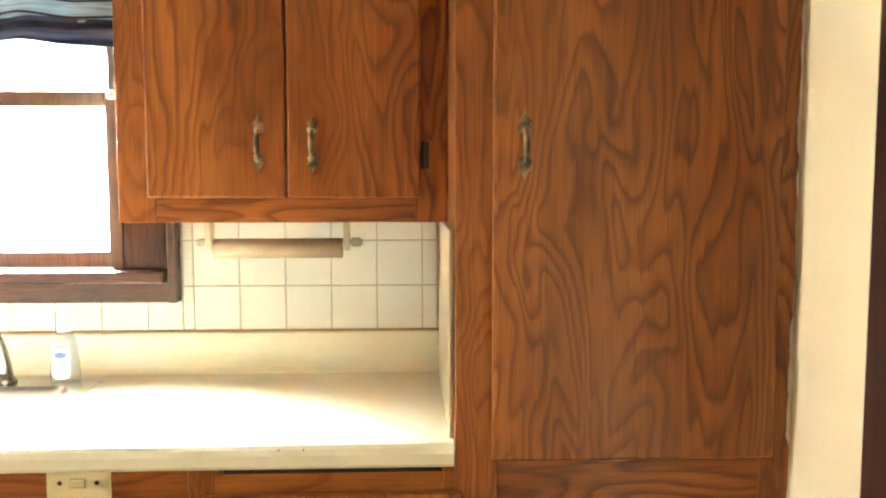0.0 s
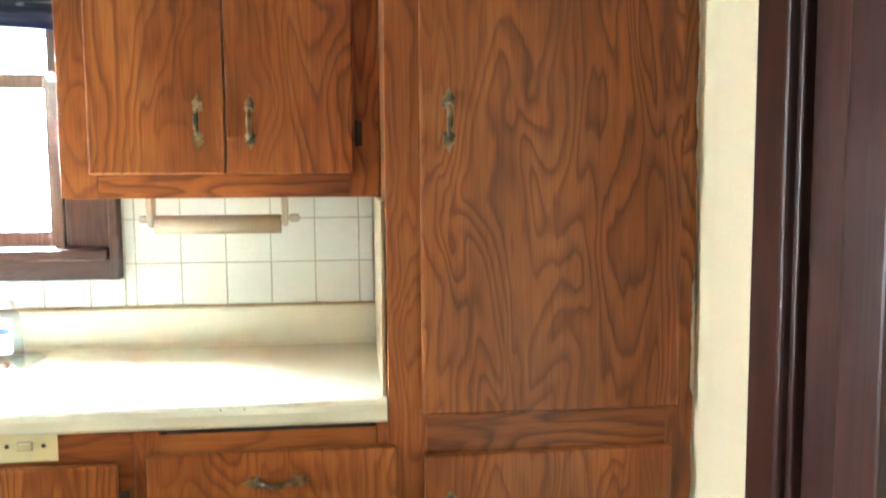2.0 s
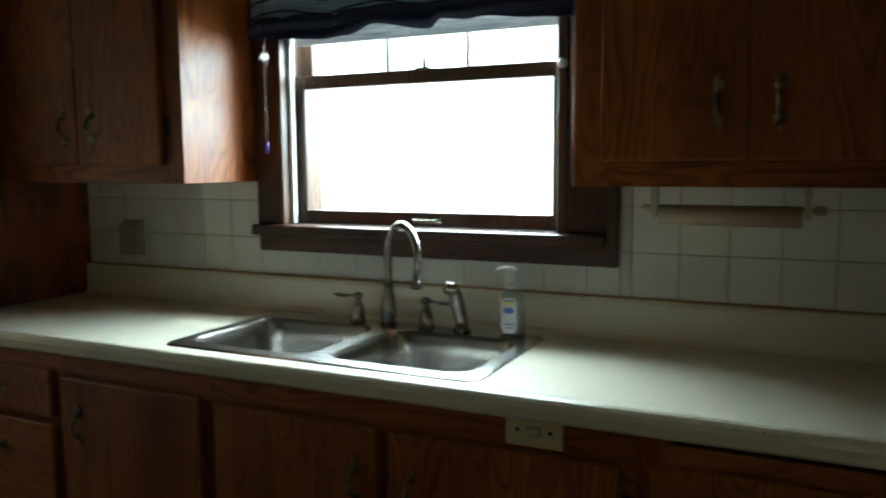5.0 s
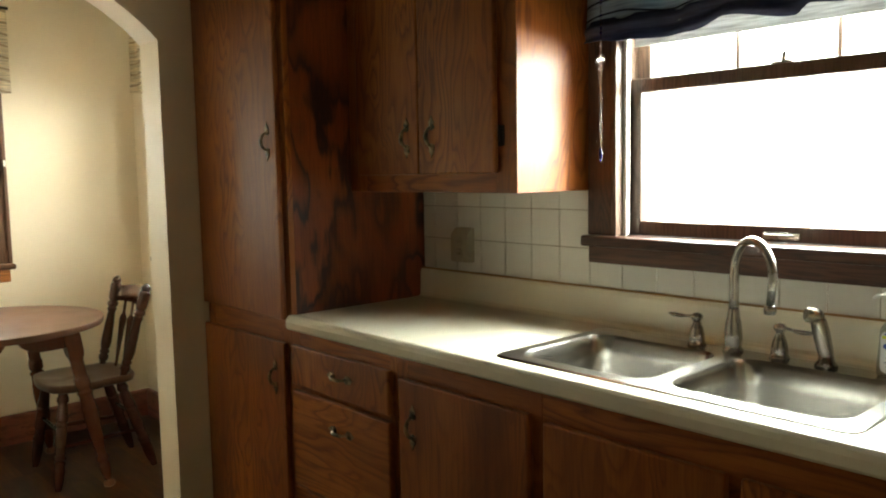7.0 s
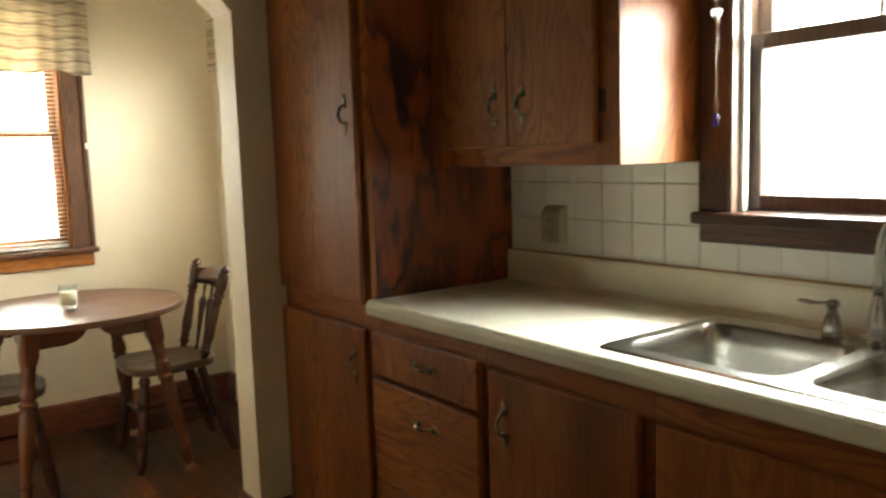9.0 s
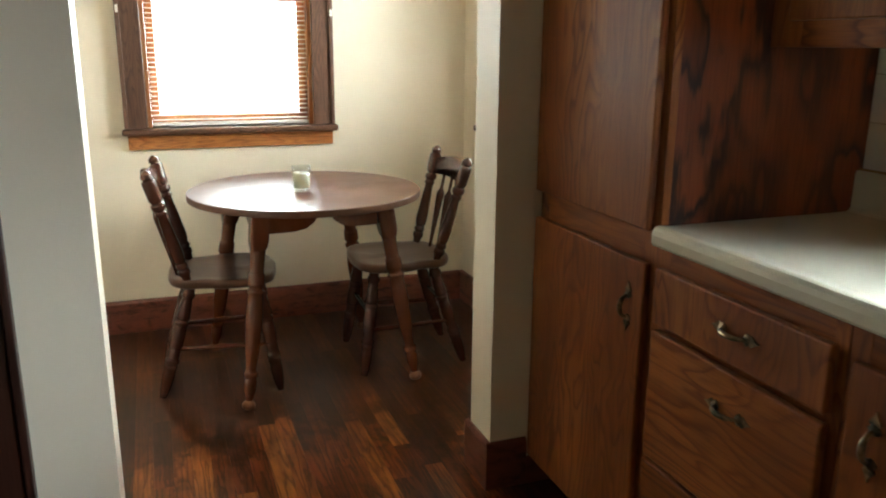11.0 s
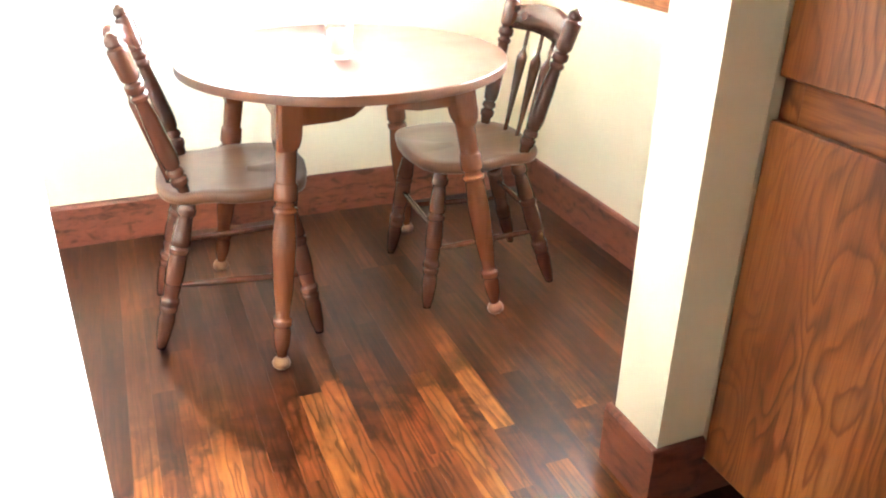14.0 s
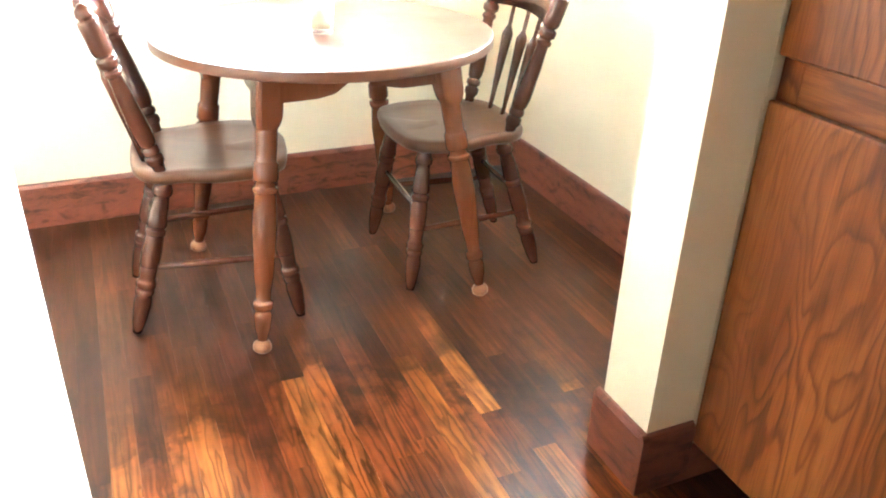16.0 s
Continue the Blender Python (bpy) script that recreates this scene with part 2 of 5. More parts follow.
wax_bsdf.inputs["Subsurface Scale"].default_value = 1.0
# near black: paints shade into recesses, also colours chips and the wick
DARK = paint("near_black_shade_and_marks", (0.02, 0.014, 0.01), 0.8, 0.1, 0.1)
DARK_METAL = paint("blackened_hinge_metal", (0.03, 0.024, 0.02), 0.4, 0.3, 0.2)


def metal(name, colour, rough, patina=None, brush=None):
    m, nt, b = material(name, rough, 1.0)
    n1 = noise_tex(nt, coords(nt, (45, 45, 45), 5.0), 1.0, 3.0)
    col = ramp(nt, n1, [(0.38, patina or tuple(c * 0.85 for c in colour)), (0.62, colour)])
    nt.links.new(col, b.inputs["Base Color"])
    n2 = noise_tex(nt, coords(nt, brush or (30, 30, 30)), 1.0, 3.0)
    nt.links.new(math_node(nt, "MULTIPLY_ADD", n2, 0.10, rough - 0.05), b.inputs["Roughness"])
    return m


STEEL = metal("brushed_stainless", (0.50, 0.485, 0.455), 0.25, patina=(0.47, 0.455, 0.425), brush=(3, 5, 5))
NICKEL = metal("brushed_nickel", (0.36, 0.335, 0.30), 0.26)
BRONZE = metal("aged_bronze", (0.36, 0.255, 0.15), 0.42, patina=(0.075, 0.075, 0.055))
CHROME = metal("chrome", (0.7, 0.7, 0.7), 0.12)


def glass(name, colour=(1, 1, 1), rough=0.0, ior=1.45):
    """Thin clear sheet: light goes straight on, and the surface mirrors by its Fresnel share."""
    m, nt, b = material(name, rough)
    tr = nt.nodes.new("ShaderNodeBsdfTransparent")
    tr.inputs[0].default_value = (*colour, 1)
    gl = node(nt, "ShaderNodeBsdfGlossy", Roughness=rough)
    lw = node(nt, "ShaderNodeLayerWeight", Blend=0.5)
    share = math_node(nt, "MULTIPLY_ADD", math_node(nt, "POWER", lw.outputs["Facing"], 3.5), 0.6, 0.05)
    ms = nt.nodes.new("ShaderNodeMixShader")
    nt.links.new(share, ms.inputs[0])
    nt.links.new(tr.outputs[0], ms.inputs[1])
    nt.links.new(gl.outputs[0], ms.inputs[2])
    nt.links.new(ms.outputs[0], nt.nodes["Material Output"].inputs[0])
    return m


PANE = glass("window_glass", (0.97, 0.99, 0.98), 0.0, 1.45)
CLEAR = glass("clear_glass", (0.95, 0.97, 0.96), 0.02, 1.45)
CLEAR_PLASTIC = glass("clear_plastic", (0.76, 0.80, 0.82), 0.08, 1.45)
BLUE_GLASS = glass("blue_glass", (0.06, 0.07, 0.75), 0.05, 1.5)
LABEL_W = paint("white_label", (0.82, 0.83, 0.84), 0.4, 0.02, 0.01)
LABEL_B = paint("blue_label_print", (0.05, 0.10, 0.40), 0.4, 0.05, 0.01)
LABEL_Y = paint("lime_label_print", (0.70, 0.75, 0.08), 0.4, 0.05, 0.01)
GREY_PRINT = paint("grey_label_print", (0.25, 0.27, 0.33), 0.4, 0.05, 0.01)


NAVY = cloth("navy_striped_cotton", (0.30, 0.37, 0.43), (0.018, 0.023, 0.036), 0.036, 0.12, 0.50)
NAVY_HEM = cloth("navy_hem", (0.040, 0.052, 0.105), (0.034, 0.044, 0.085), 0.05, 0.1, 0.30)
SAND = cloth("sand_striped_cotton", (0.66, 0.57, 0.42), (0.42, 0.33, 0.23), 0.055, 0.16, 0.40)
SHADE = cloth("white_roller_shade", (0.70, 0.71, 0.70), (0.68, 0.69, 0.69), 0.3, 0.1, 0.14)


def floor_wood():
    """Glossy oak strip floor, dark stained, worn to warm brown in the passage."""
    m, nt, b = material("worn_dark_oak_floor", 0.2)
    oi = nt.nodes.new("ShaderNodeObjectInfo")
    geo = nt.nodes.new("ShaderNodeNewGeometry")
    pick = math_node(nt, "FRACT", math_node(nt, "ADD", oi.outputs["Random"], geo.outputs["Random Per Island"]))
    fig = noise_tex(nt, coords(nt, (1.3, 22, 22), 17.0), 1.0, 1.0, 0.4, 0.15)
    wob = noise_tex(nt, coords(nt, (14, 70, 70), 17.0), 1.0, 1.0, 0.6)
    band = math_node(nt, "FRACT", math_node(nt, "ADD", math_node(nt, "MULTIPLY", fig, 8.0), math_node(nt, "MULTIPLY", wob, 1.0)))
    streak = noise_tex(nt, coords(nt, (3.4, 70, 70), 17.0), 1.0, 1.0, 0.6)
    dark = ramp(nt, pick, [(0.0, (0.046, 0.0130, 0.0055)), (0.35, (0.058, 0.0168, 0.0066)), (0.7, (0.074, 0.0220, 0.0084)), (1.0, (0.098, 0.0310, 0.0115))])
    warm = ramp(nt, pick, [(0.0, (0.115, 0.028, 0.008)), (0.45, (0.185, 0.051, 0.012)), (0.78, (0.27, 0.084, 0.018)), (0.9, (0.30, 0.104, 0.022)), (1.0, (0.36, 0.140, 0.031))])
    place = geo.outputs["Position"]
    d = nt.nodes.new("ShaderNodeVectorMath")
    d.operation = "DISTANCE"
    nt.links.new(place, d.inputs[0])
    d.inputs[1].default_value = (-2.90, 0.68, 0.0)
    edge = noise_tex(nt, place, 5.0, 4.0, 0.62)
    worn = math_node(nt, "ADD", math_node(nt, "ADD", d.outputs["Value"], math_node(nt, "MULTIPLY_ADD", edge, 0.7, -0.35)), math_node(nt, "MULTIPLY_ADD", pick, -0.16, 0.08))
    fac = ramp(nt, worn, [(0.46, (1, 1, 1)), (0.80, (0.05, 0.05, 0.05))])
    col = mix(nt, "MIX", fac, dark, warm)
    grain = ramp(nt, band, [(0.0, (0.24, 0.17, 0.13)), (0.12, (0.45, 0.38, 0.33)), (0.30, (0.95, 0.92, 0.88)), (0.6, (1.22, 1.2, 1.16)), (0.9, (0.95, 0.92, 0.9)), (1.0, (0.24, 0.17, 0.13))])
    col = mix(nt, "MULTIPLY", math_node(nt, "MULTIPLY_ADD", fac, 0.50, 0.24), col, grain)
    col = mix(nt, "MULTIPLY", math_node(nt, "MULTIPLY_ADD", fac, 0.10, 0.55), col, ramp(nt, streak, [(0.30, (0.50, 0.44, 0.40)), (0.60, (1.2, 1.17, 1.12))]))
    blotch = noise_tex(nt, coords(nt, (3.2, 6.5, 6.5)), 1.0, 4.0, 0.6, 0.3)
    col = mix(nt, "MULTIPLY", 0.85, col, ramp(nt, blotch, [(0.32, (0.46, 0.42, 0.40)), (0.48, (0.95, 0.94, 0.92)), (0.66, (1.50, 1.46, 1.38))]))
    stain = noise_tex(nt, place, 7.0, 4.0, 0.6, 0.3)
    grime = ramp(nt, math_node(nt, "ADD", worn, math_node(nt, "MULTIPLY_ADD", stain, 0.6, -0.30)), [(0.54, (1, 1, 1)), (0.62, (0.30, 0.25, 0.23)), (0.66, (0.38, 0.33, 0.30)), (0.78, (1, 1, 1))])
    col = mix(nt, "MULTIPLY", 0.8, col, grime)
    nt.links.new(col, b.inputs["Base Color"])
    scuff = noise_tex(nt, place, 9.0, 5.0, 0.68)
    nt.links.new(math_node(nt, "MULTIPLY_ADD", scuff, 0.16, 0.245), b.inputs["Roughness"])
    relief = math_node(nt, "ADD", math_node(nt, "MULTIPLY", streak, 0.6), noise_tex(nt, coords(nt, (6, 26, 6), 3.0), 1.0, 1.0))
    bump(nt, b, relief, 0.16, 0.0014)
    b.inputs["Specular IOR Level"].default_value = 0.28
    return m


FLOOR_WOOD = floor_wood()


def glow(name, strength):
    m = bpy.data.materials.new(name)
    m.use_nodes = True
    nt = m.node_tree
    nt.nodes.remove(nt.nodes["Principled BSDF"])
    e = nt.nodes.new("ShaderNodeEmission")
    e.inputs[0].default_value, e.inputs[1].default_value = (0.98, 1.0, 0.97, 1), strength
    nt.links.new(e.outputs[0], nt.nodes["Material Output"].inputs[0])
    return m


HAZE = glow("bright_sky_haze", 7.0)


# ---- mesh helpers ----
def box(bm, x0, x1, y0, y1, z0, z1, bevel=0.0, seg=2):
    """Adds a box; its edges are rounded when bevel is given."""
    r = bmesh.ops.create_cube(bm, size=1.0)
    m = Matrix.Translation(((x0 + x1) / 2, (y0 + y1) / 2, (z0 + z1) / 2)) @ Matrix.Diagonal((x1 - x0, y1 - y0, z1 - z0, 1))
    bmesh.ops.transform(bm, matrix=m, verts=r["verts"])
    if bevel:
        edges = list({e for v in r["verts"] for e in v.link_edges})
        bmesh.ops.bevel(bm, geom=edges, offset=bevel, segments=seg, profile=0.5, affect="EDGES")
    return bm


def boxes(*rows, bevel=0.0):
    bm = bmesh.new()
    for r in rows:
        box(bm, *r, bevel=bevel)
    return bm


def lathe(bm, p0, p1, profile, seg=20, cap=True):
    """Turned shape from p0 to p1; profile rows of (share of the length, radius)."""
    p0, p1 = Vector(p0), Vector(p1)
    d = p1 - p0
    q = d.to_track_quat("Z", "Y").to_matrix()
    rings = []
    for t, r in profile:
        c = p0 + d * t
        rings.append([bm.verts.new(c + q @ Vector((r * math.cos(a), r * math.sin(a), 0))) for a in (2 * math.pi * i / seg for i in range(seg))])
    for a, b in zip(rings, rings[1:]):
        for i in range(seg):
            bm.faces.new((a[i], a[(i + 1) % seg], b[(i + 1) % seg], b[i])).smooth = True
    if cap:
        bm.faces.new(rings[0][::-1])
        bm.faces.new(rings[-1])
    return bm


def smooth_profile(knots, steps=4):
    """Eases between knots, for turned work."""
    out = []
    for (t0, r0), (t1, r1) in zip(knots, knots[1:]):
        for k in range(steps):
            s = k / steps
            e = s * s * (3 - 2 * s)
            out.append((t0 + (t1 - t0) * s, r0 + (r1 - r0) * e))
    out.append(knots[-1])
    return out


def sweep(bm, path, radii, seg=12, flat=1.0):
    """A tube along points; radii one number or one for each point; flat squashes it in one direction."""
    pts = [Vector(p) for p in path]
    if isinstance(radii, (int, float)):
        radii = [radii] * len(pts)
    rings, side = [], None
    for i, p in enumerate(pts):
        t = (pts[min(i + 1, len(pts) - 1)] - pts[max(i - 1, 0)]).normalized()
        if side is None:
            side = t.cross(Vector((0, 0, 1)) if abs(t.z) < 0.9 else Vector((1, 0, 0))).normalized()
        side = (side - t * side.dot(t)).normalized()
        up = side.cross(t)
        rings.append([bm.verts.new(p + (side * math.cos(a) + up * math.sin(a) * flat) * radii[i]) for a in (2 * math.pi * k / seg for k in range(seg))])
    for a, b in zip(rings, rings[1:]):
        for k in range(seg):
            bm.faces.new((a[k], a[(k + 1) % seg], b[(k + 1) % seg], b[k])).smooth = True
    bm.faces.new(rings[0][::-1])
    bm.faces.new(rings[-1])
    return bm


def prism(bm, outline, axis, a, b):
    """Extrudes a closed outline of (u, v) along an axis from a to b."""
    place = {"x": lambda u, v, w: (w, u, v), "y": lambda u, v, w: (u, w, v), "z": lambda u, v, w: (u, v, w)}[axis]
    lo = [bm.verts.new(place(u, v, a)) for u, v in outline]
    hi = [bm.verts.new(place(u, v, b)) for u, v in outline]
    n = len(outline)
    for i in range(n):
        bm.faces.new((lo[i], lo[(i + 1) % n], hi[(i + 1) % n], hi[i]))
    bm.faces.new(lo[::-1])
    bm.faces.new(hi)
    return bm


def rounded(x0, x1, y0, y1, r, n=6):
    """Outline of a rectangle with round corners."""
    out = []
    for cx, cy, a0 in ((x1 - r, y1 - r, 0), (x0 + r, y1 - r, 90), (x0 + r, y0 + r, 180), (x1 - r, y0 + r, 270)):
        for k in range(n + 1):
            a = radians(a0 + 90 * k / n)
            out.append((cx + r * math.cos(a), cy + r * math.sin(a)))
    return out


def mesh_of(name, bm, mat):
    bmesh.ops.recalc_face_normals(bm, faces=bm.faces)
    me = bpy.data.meshes.new(name)
    bm.to_mesh(me)
    bm.free()
    me.materials.append(mat)
    return me


def part(name, bm, mat, parent, label=""):
    ob = new(name, mesh_of(name, bm, mat))
    ob.parent = parent
    return tagged(ob, label)


def thing(name, at, label, category, group="", kind="", turn=0.0):
    ob = new(name)
    ob.empty_display_size = 0.1
    ob.matrix_world = pose(*at, 0, 0, turn)
    return tagged(ob, label, category, group, kind)


def solid(name, bm, mat, label, category, kind="", group=""):
    return tagged(new(name, mesh_of(name, bm, mat)), label, category, group, kind)


# ---- the shell ----
PY = 1.340                              # face frame of the pantry beside the arch
def wall_with_hole(axis, at0, at1, u0, u1, z0, z1, holes):
    """Wall of thickness at0..at1 across an axis, from u0 to u1, with rectangular holes (ua, ub, za, zb) in order of u."""
    bm = bmesh.new()

    def put(a, b, c, d):
        if b - a > 1e-4 and d - c > 1e-4:
            if axis == "y":
                box(bm, a, b, at0, at1, c, d)
            else:
                box(bm, at0, at1, a, b, c, d)
    u = u0
    for ua, ub, za, zb in holes:
        put(u, ua, z0, z1)
        put(ua, ub, z0, za)
        put(ua, ub, zb, z1)
        u = ub
    put(u, u1, z0, z1)
    return bm


KW = (-1.590, -0.742, 1.150, 2.080)     # kitchen window's rough opening: x, x, z, z
DW = (0.325, 1.045, 0.915, 2.080)       # west dining window: y, y, z, z
DN = (-4.320, -3.600, 0.915, 2.080)     # north dining window: x, x, z, z

wall_north = solid("wall_north", wall_with_hole("y", Y_BACK, Y_BACK + 0.16, X_ARCH2 + 0.15, X_EAST, 0, CEIL, [KW]), WALL, "cream painted kitchen wall behind the cabinets", "wall", "structure")
solid("wall_east", boxes((X_EAST, X_EAST + 0.14, Y_SOUTH - 0.14, Y_BACK + 0.16, 0, CEIL)), EAST_WALL, "cream painted kitchen side wall", "wall", "structure")
# added out of view; its dark colour holds back bounced light
solid("wall_south", wall_with_hole("y", Y_SOUTH - 0.14, Y_SOUTH, X_ARCH2, X_EAST, 0, CEIL, []), CLOSING, "unseen kitchen wall behind the walk, dark tan to cut bounce light", "wall", "structure")

ARC_Z, ARC_TOP = 1.795, 2.010


def arch_wall():
    bm = bmesh.new()
    half, mid = (J_R - J_L) / 2, (J_R + J_L) / 2
    rise = ARC_TOP - ARC_Z
    rad = (half * half + rise * rise) / (2 * rise)
    a0 = math.asin(half / rad)
    arc = [(mid + rad * math.sin(a), ARC_TOP - rad + rad * math.cos(a)) for a in (-a0 + 2 * a0 * k / 28 for k in range(29))]
    # slices between the arc and the ceiling keep every face convex
    box(bm, X_ARCH2, X_ARCH, Y_SOUTH, J_L, 0, CEIL)
    box(bm, X_ARCH2, X_ARCH, J_R, Y_BACK + 0.16, 0, CEIL)
    for (ya, za), (yb, zb) in zip(arc, arc[1:]):
        prism(bm, [(ya, za), (yb, zb), (yb, CEIL), (ya, CEIL)], "x", X_ARCH2, X_ARCH)
    bmesh.ops.remove_doubles(bm, verts=bm.verts, dist=1e-5)
    return bm


solid("wall_arch", arch_wall(), WALL, "cream painted wall with a low segmental arch", "wall", "structure")
solid("wall_west", wall_with_hole("x", X_WEST - 0.16, X_WEST, Y_SOUTH_D - 0.14, Y_NORTH + 0.16, 0, CEIL, [DW]), WALL, "cream painted dining nook wall", "wall", "structure")
solid("wall_dining_north", wall_with_hole("y", Y_NORTH, Y_NORTH + 0.16, X_WEST, X_ARCH2, 0, CEIL, [DN]), WALL, "cream painted dining nook wall", "wall", "structure")
solid("wall_dining_south", boxes((X_WEST, X_ARCH2, Y_SOUTH_D - 0.14, Y_SOUTH_D, 0, CEIL)), WALL, "cream painted dining nook wall", "wall", "structure")
solid("ceiling", boxes((X_WEST - 0.16, X_EAST + 0.14, Y_SOUTH - 0.14, Y_BACK + 0.16, CEIL, CEIL + 0.12)), CEILING, "flat unseen ceiling, coloured dim to cut bounce light", "ceiling", "structure")
ground_floor = solid("floor", boxes((X_WEST - 0.16, X_EAST + 0.14, Y_SOUTH - 0.14, Y_BACK + 0.16, -0.12, -0.012)), DARK, "dark stained oak strip floor, worn at the arch", "floor", "structure")
solid("ground", boxes((-60, 60, -60, 60, -0.6, -0.5)), paint("lawn", (0.10, 0.13, 0.05), 0.9, 0.3, 0.5), "flat ground outside", "ground", "structure")


def board(name, outline, axis, a, b, mat, label, category="baseboard"):
    return solid(name, prism(bmesh.new(), outline, axis, a, b), mat, label, category, "structure")


def skirting(y0, d, h=0.151):
    """Cross-section of a baseboard with an eased top; d is its signed thickness."""
    return [(y0, 0), (y0 + d, 0), (y0 + d, h - 0.012), (y0 + d * 0.75, h - 0.003), (y0 + d * 0.4, h), (y0, h)]


BB = "reddish stained wooden baseboard against the cream wall"
board("baseboard_west", [(x, z) for x, z in skirting(X_WEST, 0.018)], "y", Y_SOUTH_D, Y_NORTH - 0.018, BASE_Y, BB)
board("baseboard_north", [(y, z) for y, z in skirting(Y_NORTH, -0.018)], "x", X_WEST, X_ARCH2 - 0.018, BASE_X, BB)
board("baseboard_jamb", [(y, z) for y, z in skirting(J_R, -0.015)], "x", X_ARCH2 - 0.015, X_ARCH + 0.001, BASE_X, "reddish stained baseboard at the foot of the arch")
board("baseboard_kitchen", [(x, z) for x, z in skirting(X_ARCH, 0.013)], "y", J_R - 0.015, PY - 0.024, BASE_Y, "reddish stained baseboard at the foot of the arch")

board("baseboard_toe", [(X_ARCH, 0), (X_ARCH + 0.013, 0), (X_ARCH + 0.013, 0.085), (X_ARCH, 0.085)], "y", PY - 0.0235, PY + 0.0685, BASE_Y, "low end of the baseboard under the pantry")

# the bright hazy sky beyond the panes
solid("backdrop_kitchen", boxes((-3.0, 1.0, 2.92, 2.94, 0.3, 2.75)), HAZE, "bright hazy sky outside the window", "backdrop", "structure")
solid("backdrop_west", boxes((-5.72, -5.70, -0.8, 2.2, 0.3, 2.75)), HAZE, "bright hazy sky outside the window", "backdrop", "structure")
solid("backdrop_north", boxes((-5.4, -3.05, 2.92, 2.94, 0.3, 2.75)), HAZE, "bright hazy sky outside the window", "backdrop", "structure")


def paint_edge(name, seed, flat, z0, z1, point):
    """Ragged lip of old paint where a wall meets the stained wood."""
    rnd = random.Random(seed)
    bm = bmesh.new()
    row, z, w = [], z0, 0.003
    while z < z1:
        w = max(0.0008, min(0.0065, w + rnd.uniform(-0.0022, 0.0022)))
        if rnd.random() < 0.06:
            w = rnd.choice((0.0008, 0.007))
        row.append((z, w))
        z += rnd.uniform(0.006, 0.02)
    front = [(bm.verts.new(point(0, 0, z)), bm.verts.new(point(w, 0, z)), bm.verts.new(point(w, flat, z)), bm.verts.new(point(0, flat, z))) for z, w in row]
    for a, b in zip(front, front[1:]):
        for k in range(4):
            bm.faces.new((a[k], a[(k + 1) % 4], b[(k + 1) % 4], b[k]))
    bm.faces.new(front[0])
    bm.faces.new(front[-1][::-1])
    return solid(name, bm, WALL, "ragged lip of old cream paint beside the pantry", "trim", "structure")


paint_edge("trim_east", 3, 0.0015, 0.09, 2.24, lambda w, d, z: (X_EAST - 0.0022 - w, Y_FRAME - 0.0142 - d, z))
paint_edge("trim_arch", 4, 0.0015, 0.152, 2.2, lambda w, d, z: (X_ARCH + 0.0008 + d, PY - 0.0235 + w, z))

# door casings
casing = thing("door_casing_east", (X_EAST, 0.95, 0), "dark stained wooden door casing with beaded edges", "door casing", kind="structure")
part("edge_board", boxes((-0.034, 0.0, 0.012, 0.100, 0, 2.15), bevel=0.004), DOOR_TRIM, casing)
part("bead", boxes((-0.040, 0.0, -0.004, 0.011, 0, 2.15), bevel=0.006), DOOR_TRIM, casing)
part("bead", boxes((-0.028, 0.0, -0.020, -0.005, 0, 2.15), bevel=0.004), DOOR_TRIM, casing)
part("face_board", boxes((-0.012, 0.0, -0.116, -0.021, 0, 2.15), bevel=0.002), DOOR_TRIM, casing)
part("stop_board", boxes((-0.027, 0.0, -0.205, -0.117, 0, 2.15), bevel=0.005), DOOR_TRIM, casing)
casing = thing("door_casing_west", (X_ARCH, -0.06, 0), "dark stained wooden door casing", "door casing", kind="structure")
part("face_board", boxes((0.0, 0.022, -0.058, 0.052, 0, 2.12), bevel=0.003), DOOR_TRIM, casing)
part("edge_board", boxes((0.0, 0.032, 0.053, 0.072, 0, 2.12), bevel=0.004), DOOR_TRIM, casing)


# ---- cabinets ----
def leaf(bm, c, s, up):
    """Pointed leaf-shaped plate of a pull, standing on the door face towards -y."""
    x, y, z = c
    pts = [(0, 0.0), (0.009, 0.004), (0.0125, 0.010), (0.0075, 0.0155), (0.0115, 0.0205), (0.0065, 0.027), (0.002, 0.034), (0, 0.040)]
    out = [(u, v) for u, v in pts] + [(-u, v) for u, v in pts[-2:0:-1]]
    prism(bm, [(x + u * s, z + v * s * up) for u, v in out], "y", y - 0.003, y)
    lathe(bm, (x, y - 0.006, z + 0.010 * s * up), (x, y - 0.002, z + 0.010 * s * up), [(0, 0.003), (0.35, 0.0065), (0.7, 0.0088), (1, 0.0098)], 12)


def pull(parent, x, y, z, flat=False, span=0.064):
    """Aged bronze pull: two leaf plates and a bowed grip."""
    bm = bmesh.new()
    h = span / 2
    leaf(bm, (0, 0, h - 0.014), 1.0, 1)
    leaf(bm, (0, 0, -h + 0.014), 1.0, -1)
    path, rad = [], []
    for k in range(13):
        a = math.pi * k / 12
        path.append((0, -0.002 - 0.021 * math.sin(a), (h - 0.006) * math.cos(a)))
        rad.append(0.0032 + 0.0026 * math.sin(a) ** 2)
    sweep(bm, path, rad, 8)
    bmesh.ops.transform(bm, matrix=pose(x, y, z, 0, 90 if flat else 0, 0), verts=bm.verts)
    return part("handle", bm, BRONZE, parent, "aged bronze pull")


